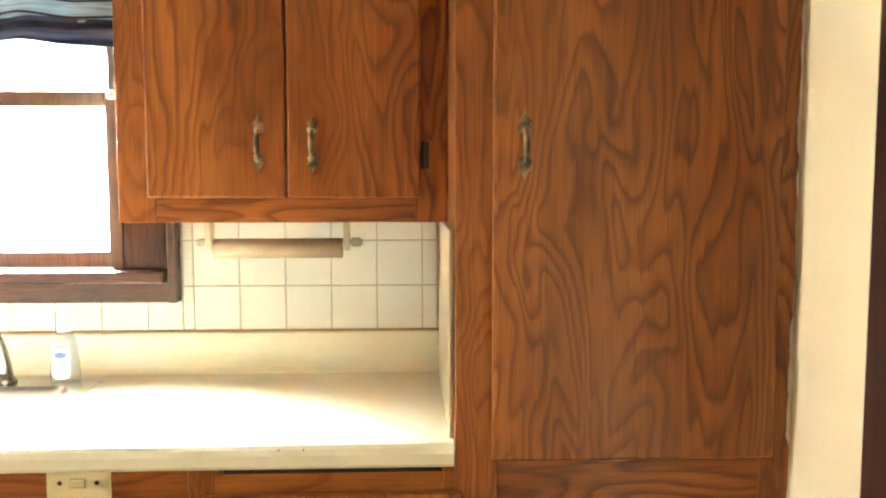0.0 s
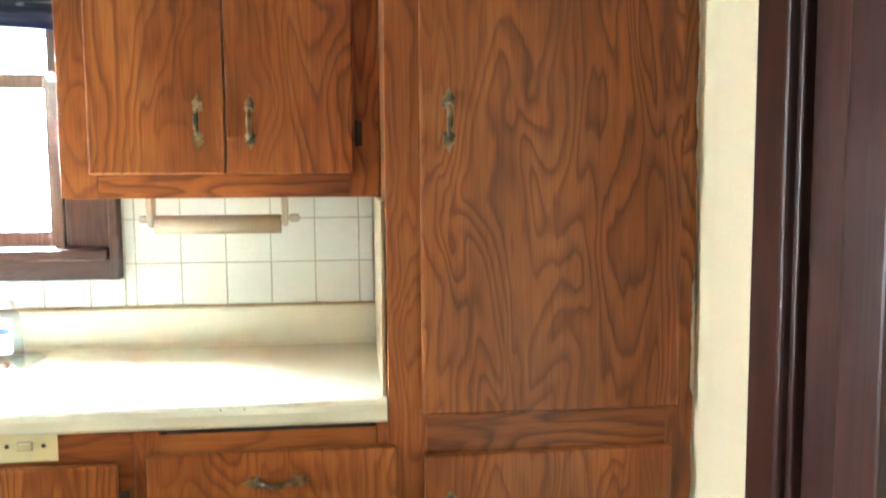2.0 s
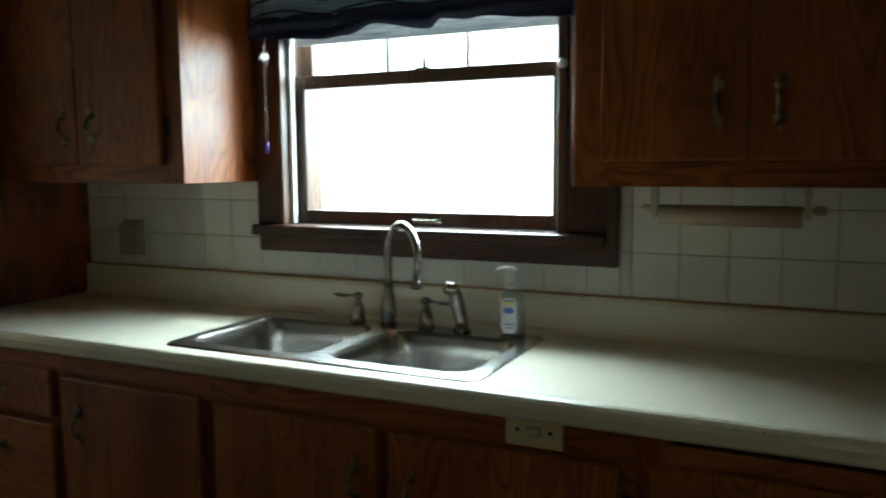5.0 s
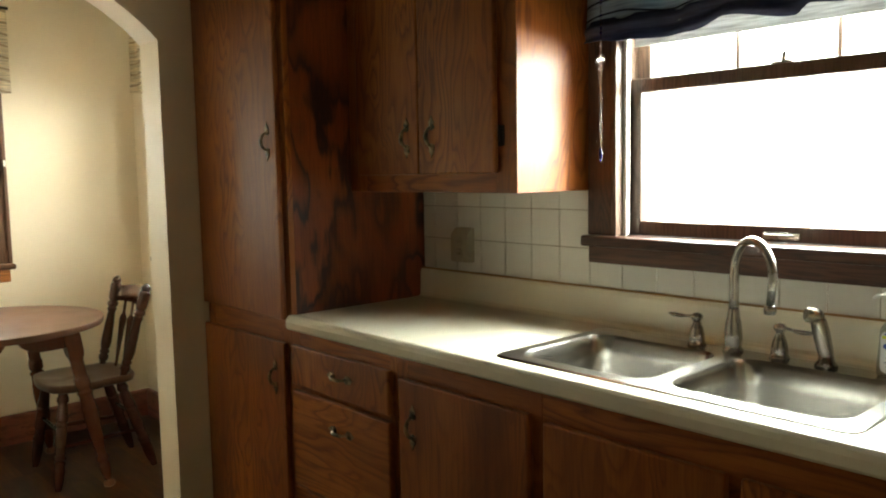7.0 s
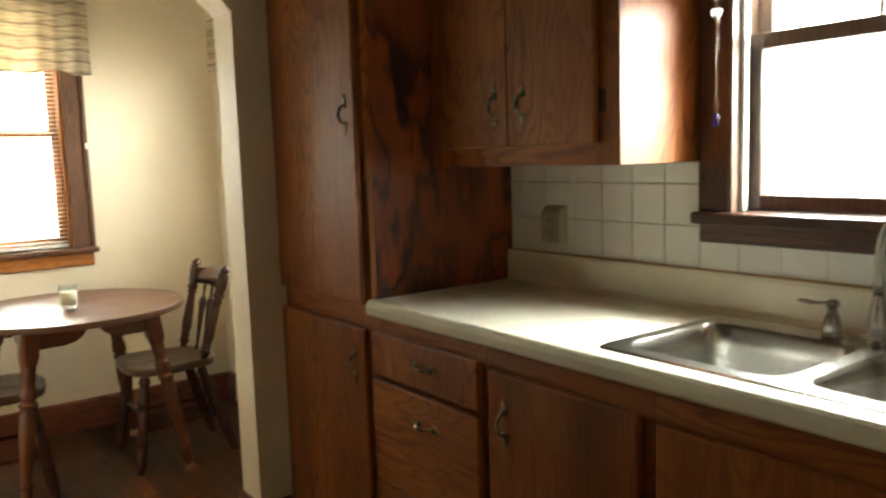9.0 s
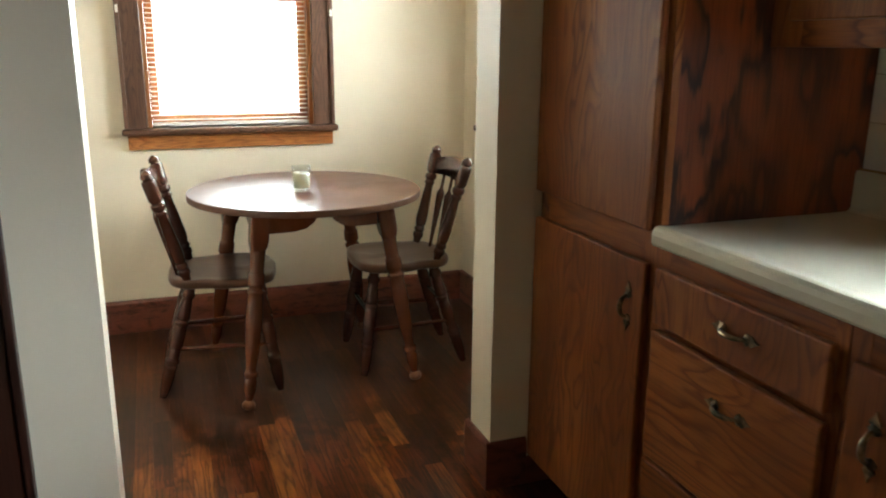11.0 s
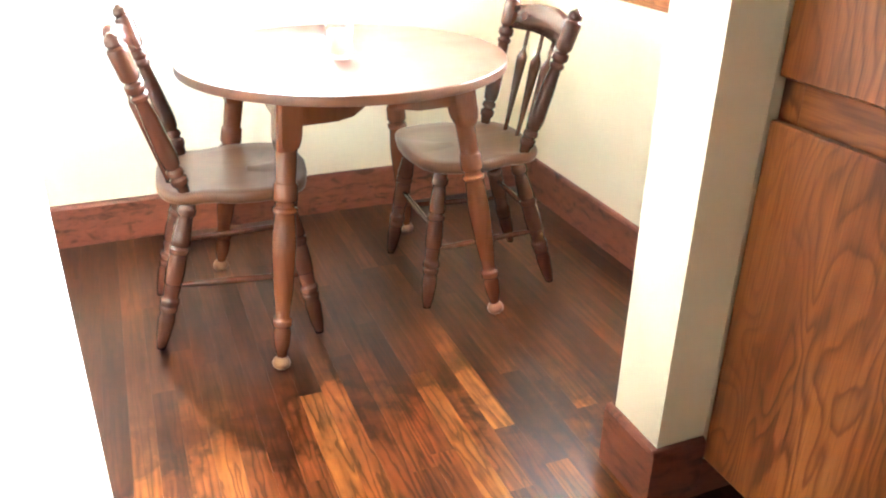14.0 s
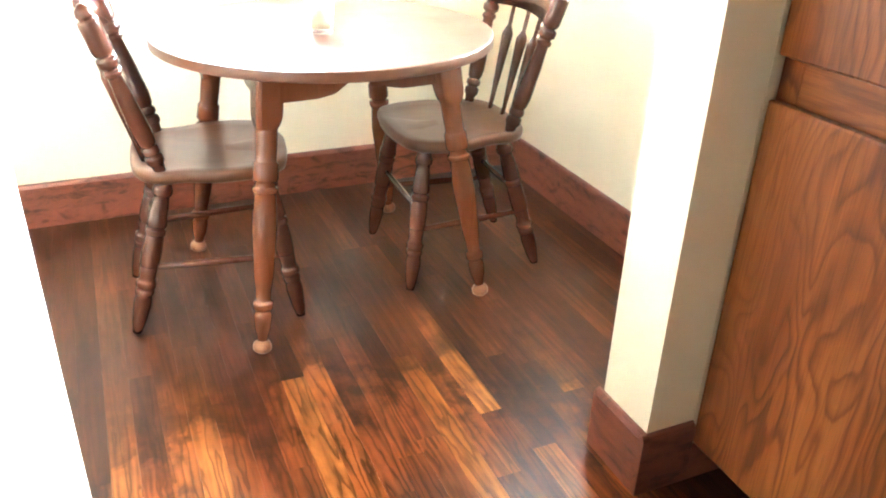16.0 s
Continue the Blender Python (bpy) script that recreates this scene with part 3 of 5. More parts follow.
def hinge(parent, x, y, z, w=0.012):
    bm = boxes((x - 0.003, x + w, y, y + 0.003, z - 0.026, z + 0.026), bevel=0.0008)
    k = 0.0042 * min(1.0, w / 0.012 + 0.3)
    lathe(bm, (x, y - 0.003, z - 0.028), (x, y - 0.003, z + 0.028), [(0, k * 0.5), (0.05, k), (0.95, k), (1, k * 0.5)], 8)
    return part("hinge", bm, DARK_METAL, parent, "blackened metal hinge")


def door(parent, x0, x1, z0, z1, y=None, thick=0.019, mat=None, name="door"):
    """Overlay slab door with a lipped, rounded edge."""
    y = Y_DOOR if y is None else y
    bm = boxes((x0, x1, y, y + thick, z0, z1), bevel=0.0045)
    return part(name, bm, mat or OAK, parent)


def cabinet(name, x0, x1, yf, yb, z0, z1, stiles, rails, label, category, toe=0.0, side=None, body_top=None):
    """A unit with carcass and face frame; stiles (xa, xb), rails (za, zb)."""
    c = thing(name, (0, 0, 0), label, category)
    part("body", boxes((x0 + 0.001, x1 - 0.001, yf + 0.019, yb, z0 + toe, body_top or z1), bevel=0.001), side or OAK, c)
    for a, b in stiles:
        part("stile", boxes((a, b, yf, yf + 0.019, z0 + toe, z1), bevel=0.0012), OAK, c)
    edges = sorted(stiles)
    for za, zb in rails:
        for (a, b), (a2, b2) in zip(edges, edges[1:]):
            part("rail", boxes((b, a2, yf + 0.0005, yf + 0.019, za, zb), bevel=0.001), OAK_X, c)
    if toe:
        # the recess shade is put into the toe kick's near-black colour
        part("toe_kick", boxes((x0 + 0.002, x1 - 0.002, yf + 0.07, yb, z0, z0 + toe)), DARK, c, "recessed toe kick, its shade painted near black")
    return c


TALL_TOP = 2.25
BK = Y_BACK - 0.002
# pantry at the east wall
pr = cabinet("pantry_cabinet", 0.0, X_EAST - 0.002, Y_FRAME - 0.014, BK, 0, TALL_TOP, [(0.0, 0.072), (0.530, X_EAST - 0.002)], [(0.09, 0.13), (0.795, 0.905), (2.17, TALL_TOP)],
             "tall orange-brown oak pantry cabinet beside the counter", "pantry cabinet", toe=0.09)
d = door(pr, 0.062, 0.548, 0.887, 2.19, Y_FRAME - 0.034)
pull(d, 0.113, Y_FRAME - 0.034, 1.422)
for z in (1.40, 0.98):
    hinge(pr, 0.551, Y_FRAME - 0.018, z, 0.003)
d = door(pr, 0.066, 0.538, 0.115, 0.811, Y_FRAME - 0.034)
pull(d, 0.113, Y_FRAME - 0.034, 0.692)
hinge(pr, 0.541, Y_FRAME - 0.018, 0.72, 0.003)

# pantry beside the arch
pl = cabinet("pantry_cabinet", X_ARCH + 0.014, -2.385, PY, BK, 0, TALL_TOP, [(X_ARCH + 0.002, -2.895), (-2.440, -2.385)], [(0.09, 0.13), (0.795, 0.915), (2.17, TALL_TOP)],
             "tall dark oak pantry cabinet beside the arch", "pantry cabinet", toe=0.09, side=PLY_SIDE)
d = door(pl, -2.934, -2.405, 0.898, 2.19, PY - 0.022)
pull(d, -2.452, PY - 0.022, 1.440)
d = door(pl, -2.934, -2.403, 0.098, 0.826, PY - 0.022)
pull(d, -2.455, PY - 0.022, 0.715)

# base units
BTOP = 0.872
bd = cabinet("drawer_cabinet", -0.458, 0.0, Y_FRAME, BK, 0, BTOP, [(-0.458, -0.412), (-0.020, 0.0)], [(0.09, 0.13), (0.39, 0.41), (0.69, 0.71), (0.82, 0.861)],
             "reddish oak drawer base under the cream counter", "drawer cabinet", toe=0.09)
# solid dark strip whose colour stands in for shade in the gap
part("slot", boxes((-0.398, -0.022, Y_FRAME - 0.0015, Y_FRAME + 0.01, 0.8615, 0.8715)), DARK, bd, "dark strip painted as the shaded gap under the counter")
for z0, z1, zp in ((0.709, 0.829, 0.773), (0.412, 0.690, 0.614), (0.115, 0.392, 0.33)):
    d = door(bd, -0.432, 0.0145, z0, z1, name="drawer_front", mat=OAK if z0 > 0.7 else OAK_X)
    pull(d, -0.204, Y_DOOR, zp, flat=True, span=0.074)
bs = cabinet("sink_cabinet", -1.384, -0.459, Y_FRAME, BK, 0, 0.70, [(-1.384, -1.345), (-0.98, -0.91), (-0.502, -0.459)], [(0.09, 0.13)],
             "dark oak sink base with two doors", "sink cabinet", toe=0.09)
part("apron_rail", boxes((-1.384, -0.459, Y_FRAME, Y_FRAME + 0.019, 0.7005, BTOP), bevel=0.001), OAK_X, bs)
d = door(bs, -1.366, -0.960, 0.115, 0.815)
pull(d, -1.010, Y_DOOR, 0.70)
d = door(bs, -0.932, -0.484, 0.115, 0.815)
pull(d, -0.882, Y_DOOR, 0.70)
hinge(bs, -0.479, Y_FRAME - 0.004, 0.735)
bc = cabinet("base_cabinet", -1.868, -1.385, Y_FRAME, BK, 0, BTOP, [(-1.868, -1.83), (-1.42, -1.385)], [(0.09, 0.13), (0.80, BTOP)],
             "dark oak base cabinet with one door", "base cabinet", toe=0.09, body_top=0.70)
d = door(bc, -1.842, -1.406, 0.115, 0.822)
pull(d, -1.785, Y_DOOR, 0.708)
bl = cabinet("drawer_cabinet", -2.384, -1.869, Y_FRAME, BK, 0, BTOP, [(-2.384, -2.33), (-1.90, -1.869)], [(0.09, 0.13), (0.39, 0.41), (0.69, 0.71), (0.82, BTOP)],
             "dark oak drawer base beside the tall pantry", "drawer cabinet", toe=0.09)
for z0, z1, zp in ((0.713, 0.833, 0.776), (0.405, 0.696, 0.620), (0.115, 0.397, 0.33)):
    d = door(bl, -2.350, -1.882, z0, z1, name="drawer_front", mat=OAK if z0 > 0.7 else OAK_X)
    pull(d, -2.096, Y_DOOR, zp, flat=True, span=0.074)

# wall cabinets
UZ = 1.282
ur = cabinet("wall_cabinet", -0.648, -0.001, Y_UFRAME, BK, UZ, TALL_TOP, [(-0.648, -0.575), (-0.066, -0.001)], [(UZ, 1.345), (2.17, TALL_TOP)],
             "orange-brown oak wall cabinet with two doors", "wall cabinet")
d = door(ur, -0.586, -0.3175, 1.331, 2.19, Y_UDOOR)
pull(d, -0.369, Y_UDOOR, 1.436)
d = door(ur, -0.3145, -0.055, 1.331, 2.19, Y_UDOOR)
pull(d, -0.265, Y_UDOOR, 1.436)
hinge(ur, -0.050, Y_UFRAME - 0.003, 1.415)
ul = cabinet("wall_cabinet", -2.384, -1.671, Y_UFRAME, BK, UZ, TALL_TOP, [(-2.384, -2.30), (-1.745, -1.671)], [(UZ, 1.345), (2.17, TALL_TOP)],
             "dark oak wall cabinet with two doors", "wall cabinet")
d = door(ul, -2.318, -2.0285, 1.333, 2.19, Y_UDOOR)
pull(d, -2.076, Y_UDOOR, 1.437)
d = door(ul, -2.0255, -1.731, 1.333, 2.19, Y_UDOOR)
pull(d, -1.968, Y_UDOOR, 1.437)
hinge(ul, -1.726, Y_UFRAME - 0.003, 1.43)
# the soffit closes the gap above the cabinets
solid("soffit", boxes((X_ARCH + 0.002, -1.672, 1.50, BK, TALL_TOP + 0.002, CEIL - 0.002), (-0.647, X_EAST - 0.002, 1.30, BK, TALL_TOP + 0.002, CEIL - 0.002)), WALL, "cream painted soffit above the cabinets", "soffit", "structure")

# ---- counter with its back splash ----
CX0, CX1 = -2.3845, -0.0015
SINK = (-1.575, -0.770, 1.372, 1.810)


def counter():
    f, t = 1.318, Z_TOP
    nose = [(f + 0.022, t - 0.040), (f + 0.004, t - 0.040), (f, t - 0.034), (f - 0.001, t - 0.016), (f + 0.002, t - 0.006), (f + 0.008, t + 0.0005), (f + 0.016, t + 0.003), (f + 0.028, t + 0.002), (f + 0.045, t)]
    splash = [(1.800, t), (1.846, t + 0.001), (1.856, t + 0.004), (1.860, t + 0.012), (1.861, t + 0.085), (1.864, t + 0.094), (1.870, t + 0.097), (Y_TILE + 0.003, t + 0.097), (Y_TILE + 0.003, t - 0.039)]
    front = nose + [(1.390, t), (1.390, t - 0.039)]
    back = [(1.792, t - 0.039), (1.792, t)] + splash
    full = nose + splash
    bm = bmesh.new()
    prism(bm, full, "x", CX0, -1.560)
    prism(bm, full, "x", -0.785, CX1)
    prism(bm, front, "x", -1.560, -0.785)
    prism(bm, back, "x", -1.560, -0.785)
    return bm


ct = thing("countertop", (0, 0, 0), "cream laminate counter with a low curved back splash", "countertop")
part("top", counter(), LAMINATE, ct)
part("end_splash", boxes((-0.0090, -0.0018, 1.345, 1.858, Z_TOP + 0.0006, UZ - 0.003), bevel=0.002), SIDE_PANEL, ct, "tan laminate end panel")
for cx in (-0.301, -0.259):
    part("chip", lathe(bmesh.new(), (cx, 1.3195, Z_TOP - 0.006), (cx, 1.3172, Z_TOP - 0.006), [(0, 0.0016), (0.7, 0.0015), (1, 0.0006)], 8), DARK, ct, "small dark chip in the edge")
part("caulk_line", boxes((CX0, CX1, 1.869, Y_TILE + 0.002, Z_TOP + 0.0965, Z_TOP + 0.1005)), CAULK, ct, "yellowed caulk line")


# ---- sink and its fittings ----
def sink():
    x0, x1, y0, y1 = SINK
    s = thing("kitchen_sink", (0, 0, 0), "double-bowl stainless steel sink set in the counter", "sink")
    bm = bmesh.new()
    z = Z_TOP + 0.0045
    outer = [bm.verts.new((x, y, z)) for x, y in rounded(x0 + 0.006, x1 - 0.006, y0 + 0.006, y1 - 0.006, 0.03)]
    lip = [bm.verts.new((x, y, Z_TOP + 0.0006)) for x, y in rounded(x0, x1, y0, y1, 0.034)]
    loops = [outer]
    for bx0, bx1 in ((-1.538, -1.190), (-1.153, -0.806)):
        loops.append([bm.verts.new((x, y, z)) for x, y in rounded(bx0, bx1, 1.414, 1.735, 0.055)])
    edges = []
    for lp in loops:
        for i in range(len(lp)):
            edges.append(bm.edges.new((lp[i], lp[(i + 1) % len(lp)])))
    bmesh.ops.triangle_fill(bm, use_beauty=True, edges=edges)
    n = len(outer)
    for i in range(n):
        bm.faces.new((outer[i], outer[(i + 1) % n], lip[(i + 1) % n], lip[i])).smooth = True
    part("rim", bm, STEEL, s)
    for bx0, bx1 in ((-1.538, -1.190), (-1.153, -0.806)):
        bm = bmesh.new()
        rings = []
        for inset, dz, r in ((0, 0, 0.055), (0.002, -0.003, 0.054), (0.006, -0.012, 0.053), (0.012, -0.06, 0.052), (0.017, -0.13, 0.052), (0.024, -0.158, 0.058), (0.04, -0.172, 0.07), (0.075, -0.176, 0.07)):
            rings.append([bm.verts.new((x, y, z + dz)) for x, y in rounded(bx0 + inset, bx1 - inset, 1.414 + inset, 1.735 - inset, r)])
        for a, b in zip(rings, rings[1:]):
            for i in range(len(a)):
                bm.faces.new((a[i], a[(i + 1) % len(a)], b[(i + 1) % len(a)], b[i])).smooth = True
        bm.faces.new(rings[-1])
        bowl = part("bowl", bm, STEEL, s)
        cx, cy = (bx0 + bx1) / 2, 1.58
        part("drain", lathe(bmesh.new(), (cx, cy, z - 0.1755), (cx, cy, z - 0.168), [(0, 0.046), (0.5, 0.046), (0.9, 0.040), (0.6, 0.034), (0.1, 0.03), (0.1, 0.002)], 24), CHROME, bowl, "chrome drain")
    return s


sink()
DECK = Z_TOP + 0.0049
BELL = [(0, 0.0215), (0.06, 0.0215), (0.12, 0.0185), (0.3, 0.0180), (0.5, 0.0150), (0.66, 0.0100), (0.74, 0.0085), (0.82, 0.0130), (0.90, 0.0140), (0.97, 0.0105), (1.0, 0.004)]


def faucet(x, y):
    f = thing("faucet", (x, y, DECK), "brushed nickel gooseneck faucet on the sink deck", "faucet")
    part("base", lathe(bmesh.new(), (0, 0, 0), (0, 0, 0.10), smooth_profile([(0, 0.0225), (0.05, 0.0225), (0.10, 0.0180), (0.35, 0.0205), (0.60, 0.0182), (0.85, 0.0135), (1, 0.0116)]), 20), NICKEL, f)
    path, rad = [], []
    dx, dy = 0.84, -0.54
    for k in range(5):
        path.append((0, 0, 0.10 + 0.085 * k / 4))
    R = 0.076
    for k in range(1, 19):
        a = math.pi * 1.06 * k / 18
        u = R * (1 - math.cos(a))
        path.append((dx * u, dy * u, 0.185 + R * math.sin(a)))
    u, zt = R * (1 - math.cos(math.pi * 1.06)), 0.185 + R * math.sin(math.pi * 1.06)
    path.append((dx * (u - 0.006), dy * (u - 0.006), zt - 0.045))
    part("spout", sweep(bmesh.new(), path, [0.0112 - 0.0022 * i / len(path) for i in range(len(path))], 16), NICKEL, f)
    e = Vector(path[-1])
    part("nozzle", lathe(bmesh.new(), e + Vector((0, 0, 0.004)), e - Vector((0, 0, 0.016)), [(0, 0.0105), (0.3, 0.0128), (0.9, 0.0128), (1, 0.010)], 18), NICKEL, f)
    return f


def handle_set(parent, ox, dx, dy):
    bm = lathe(bmesh.new(), (0, 0, 0), (0, 0, 0.078), smooth_profile(BELL, 3), 18)
    bmesh.ops.translate(bm, vec=(ox, 0, 0), verts=bm.verts)
    h = part("handle", bm, NICKEL, parent, "bell-shaped lever handle")
    bm = bmesh.new()
    sweep(bm, [(0, 0, 0.069), (dx * 0.02, dy * 0.02, 0.068), (dx * 0.035, dy * 0.035, 0.066), (dx * 0.05, dy * 0.05, 0.065), (dx * 0.07, dy * 0.07, 0.066), (dx * 0.083, dy * 0.083, 0.067)], [0.006, 0.0055, 0.006, 0.0085, 0.0075, 0.002], 12, 0.62)
    bmesh.ops.translate(bm, vec=(ox, 0, 0), verts=bm.verts)
    part("lever", bm, NICKEL, h)


fc = faucet(-1.190, 1.778)
handle_set(fc, -0.092, -0.98, 0.1)
handle_set(fc, 0.108, 0.98, -0.1)
sp = thing("sink_sprayer", (-0.978, 1.768, DECK), "brushed nickel side sprayer on the sink deck", "sink sprayer")
part("collar", lathe(bmesh.new(), (0, 0, 0), (0, 0, 0.024), [(0, 0.023), (0.3, 0.022), (0.6, 0.016), (1, 0.0145)], 18), NICKEL, sp)
part("body", lathe(bmesh.new(), (0, 0, 0.024), (-0.016, -0.012, 0.108), smooth_profile([(0, 0.0145), (0.2, 0.0165), (0.55, 0.0175), (0.85, 0.0165), (1, 0.012)]), 18), NICKEL, sp)
part("spray_head", lathe(bmesh.new(), (-0.008, -0.004, 0.106), (-0.034, -0.028, 0.112), [(0, 0.010), (0.3, 0.0165), (0.9, 0.0165), (1, 0.012)], 18), NICKEL, sp)


def soap(x, y):
    s = thing("soap_bottle", (x, y, DECK), "clear pump bottle of hand soap with a white label", "soap bottle")
    bm = bmesh.new()
    rings = []
    for z, w, dpt, r in ((0, 0.027, 0.018, 0.012), (0.003, 0.030, 0.021, 0.014), (0.02, 0.0305, 0.0215, 0.015), (0.05, 0.0285, 0.020, 0.014), (0.075, 0.0265, 0.019, 0.013), (0.092, 0.0265, 0.0185, 0.013), (0.102, 0.023, 0.017, 0.012), (0.109, 0.016, 0.014, 0.010), (0.113, 0.0115, 0.0115, 0.009), (0.118, 0.0115, 0.0115, 0.009)):
        rings.append([bm.verts.new((u, v, z)) for u, v in rounded(-w, w, -dpt, dpt, r, 4)])
    for a, b in zip(rings, rings[1:]):
        for i in range(len(a)):
            bm.faces.new((a[i], a[(i + 1) % len(a)], b[(i + 1) % len(a)], b[i])).smooth = True
    bm.faces.new(rings[0][::-1])
    bm.faces.new(rings[-1])
    part("bottle", bm, CLEAR_PLASTIC, s)
    lab = part("label", prism(bmesh.new(), [(u, v) for u, v in rounded(-0.0195, 0.0195, 0.010, 0.094, 0.012, 5)], "y", -0.0222, -0.0214), LABEL_W, s, "white printed label")
    part("print_band", boxes((-0.017, 0.014, -0.0229, -0.0223, 0.079, 0.085)), LABEL_Y, lab, "lime green band")
    part("print_band", boxes((-0.013, 0.013, -0.0229, -0.0223, 0.0865, 0.0895)), LABEL_B, lab, "dark blue band")
    part("print_band", prism(bmesh.new(), [(0.014 * math.cos(6.2832 * k / 20) - 0.001, 0.064 + 0.0075 * math.sin(6.2832 * k / 20)) for k in range(20)], "y", -0.0229, -0.0223), LABEL_B, lab, "dark blue oval")
    part("print_band", boxes((-0.012, 0.014, -0.0229, -0.0223, 0.030, 0.033)), GREY_PRINT, lab, "grey print line")
    part("print_band", boxes((-0.009, 0.011, -0.0229, -0.0223, 0.022, 0.0245)), GREY_PRINT, lab, "grey print line")
    part("collar", lathe(bmesh.new(), (0, 0, 0.114), (0, 0, 0.130), [(0, 0.014), (0.1, 0.015), (0.85, 0.0145), (1, 0.007)], 18), WHITE_PLASTIC, s)
    bm = lathe(bmesh.new(), (0, 0, 0.130), (0, 0, 0.165), [(0, 0.0045), (0.75, 0.0045), (0.76, 0.010), (1, 0.0095)], 14)
    sweep(bm, [(0.004, 0, 0.162), (-0.018, -0.004, 0.164), (-0.034, -0.008, 0.161), (-0.040, -0.009, 0.155)], [0.008, 0.0065, 0.005, 0.004], 10, 0.7)
    part("pump", bm, WHITE_PLASTIC, s)


soap(-0.850, 1.776)

# switch plate, outlet
sw = thing("switch_plate", (-0.641, Y_FRAME, 0.852), "cream plastic switch plate on the cabinet apron", "switch plate")
part("plate", boxes((-0.054, 0.054, -0.006, 0, -0.0305, 0.0305), bevel=0.003), CREAM_PLASTIC, sw)
part("toggle", boxes((-0.012, 0.010, -0.012, -0.0055, -0.006, 0.006), bevel=0.002), CREAM_PLASTIC, sw)
part("toggle_slot", boxes((-0.0135, 0.0135, -0.0075, -0.0062, -0.0085, 0.0085), bevel=0.0005), GROUT, sw)
for sx in (-0.031, 0.031):
    part("screw", lathe(bmesh.new(), (sx, -0.0055, 0), (sx, -0.0078, 0), [(0, 0.0042), (0.6, 0.004), (1, 0.002)], 10), DARK_METAL, sw)
ol = thing("wall_outlet", (-2.172, Y_TILE, 1.100), "almond plastic outlet in a raised box on the tile", "wall outlet")
prism_bm = prism(bmesh.new(), [(-0.0015, -0.054), (-0.034, -0.054), (-0.036, -0.050), (-0.036, 0.034), (-0.034, 0.038), (-0.012, 0.058), (-0.0015, 0.058)], "x", -0.040, 0.040)
bmesh.ops.bevel(prism_bm, geom=list(prism_bm.edges), offset=0.0025, segments=2, affect="EDGES")
part("box", prism_bm, ALMOND_PLASTIC, ol)
for dz in (-0.026, 0.012):
    sk = part("socket", lathe(bmesh.new(), (0, -0.0355, dz), (0, -0.0385, dz), [(0, 0.0165), (0.7, 0.016), (1, 0.014)], 20), ALMOND_PLASTIC, ol)
    for sx in (-0.006, 0.006):
        part("slot", boxes((sx - 0.0011, sx + 0.0011, -0.0392, -0.0383, dz - 0.003, dz + 0.006)), DARK, sk)

# paper towel holder under the wall cabinet
th = thing("paper_towel_holder", (-0.36, 1.725, UZ), "cream paper towel holder with an almost bare roll under the cabinet", "towel holder")
for sx, s in ((-0.150, -1), (0.146, 1)):
    bm = prism(bmesh.new(), [(-0.026, 0.0), (0.026, 0.0), (0.022, -0.022), (0.017, -0.052), (0.010, -0.066), (0.0, -0.070), (-0.010, -0.066), (-0.017, -0.052), (-0.022, -0.022)], "x", sx - 0.006, sx + 0.006)
    bmesh.ops.bevel(bm, geom=list(bm.edges), offset=0.0022, segments=2, affect="EDGES")
    part("bracket", bm, ALMOND_PLASTIC, th)
part("rod", lathe(bmesh.new(), (-0.178, 0, -0.050), (0.180, 0, -0.050), [(0, 0.004), (0.01, 0.008), (0.05, 0.009), (0.06, 0.006), (0.93, 0.006), (0.94, 0.010), (0.985, 0.010), (1, 0.004)], 16), ALMOND_PLASTIC, th)
part("cardboard_tube", lathe(bmesh.new(), (-0.140, 0, -0.063), (0.136, 0, -0.063), [(0, 0.016), (0, 0.0215), (1, 0.0215), (1, 0.016)], 26), PAPER, th, "bare cardboard tube")


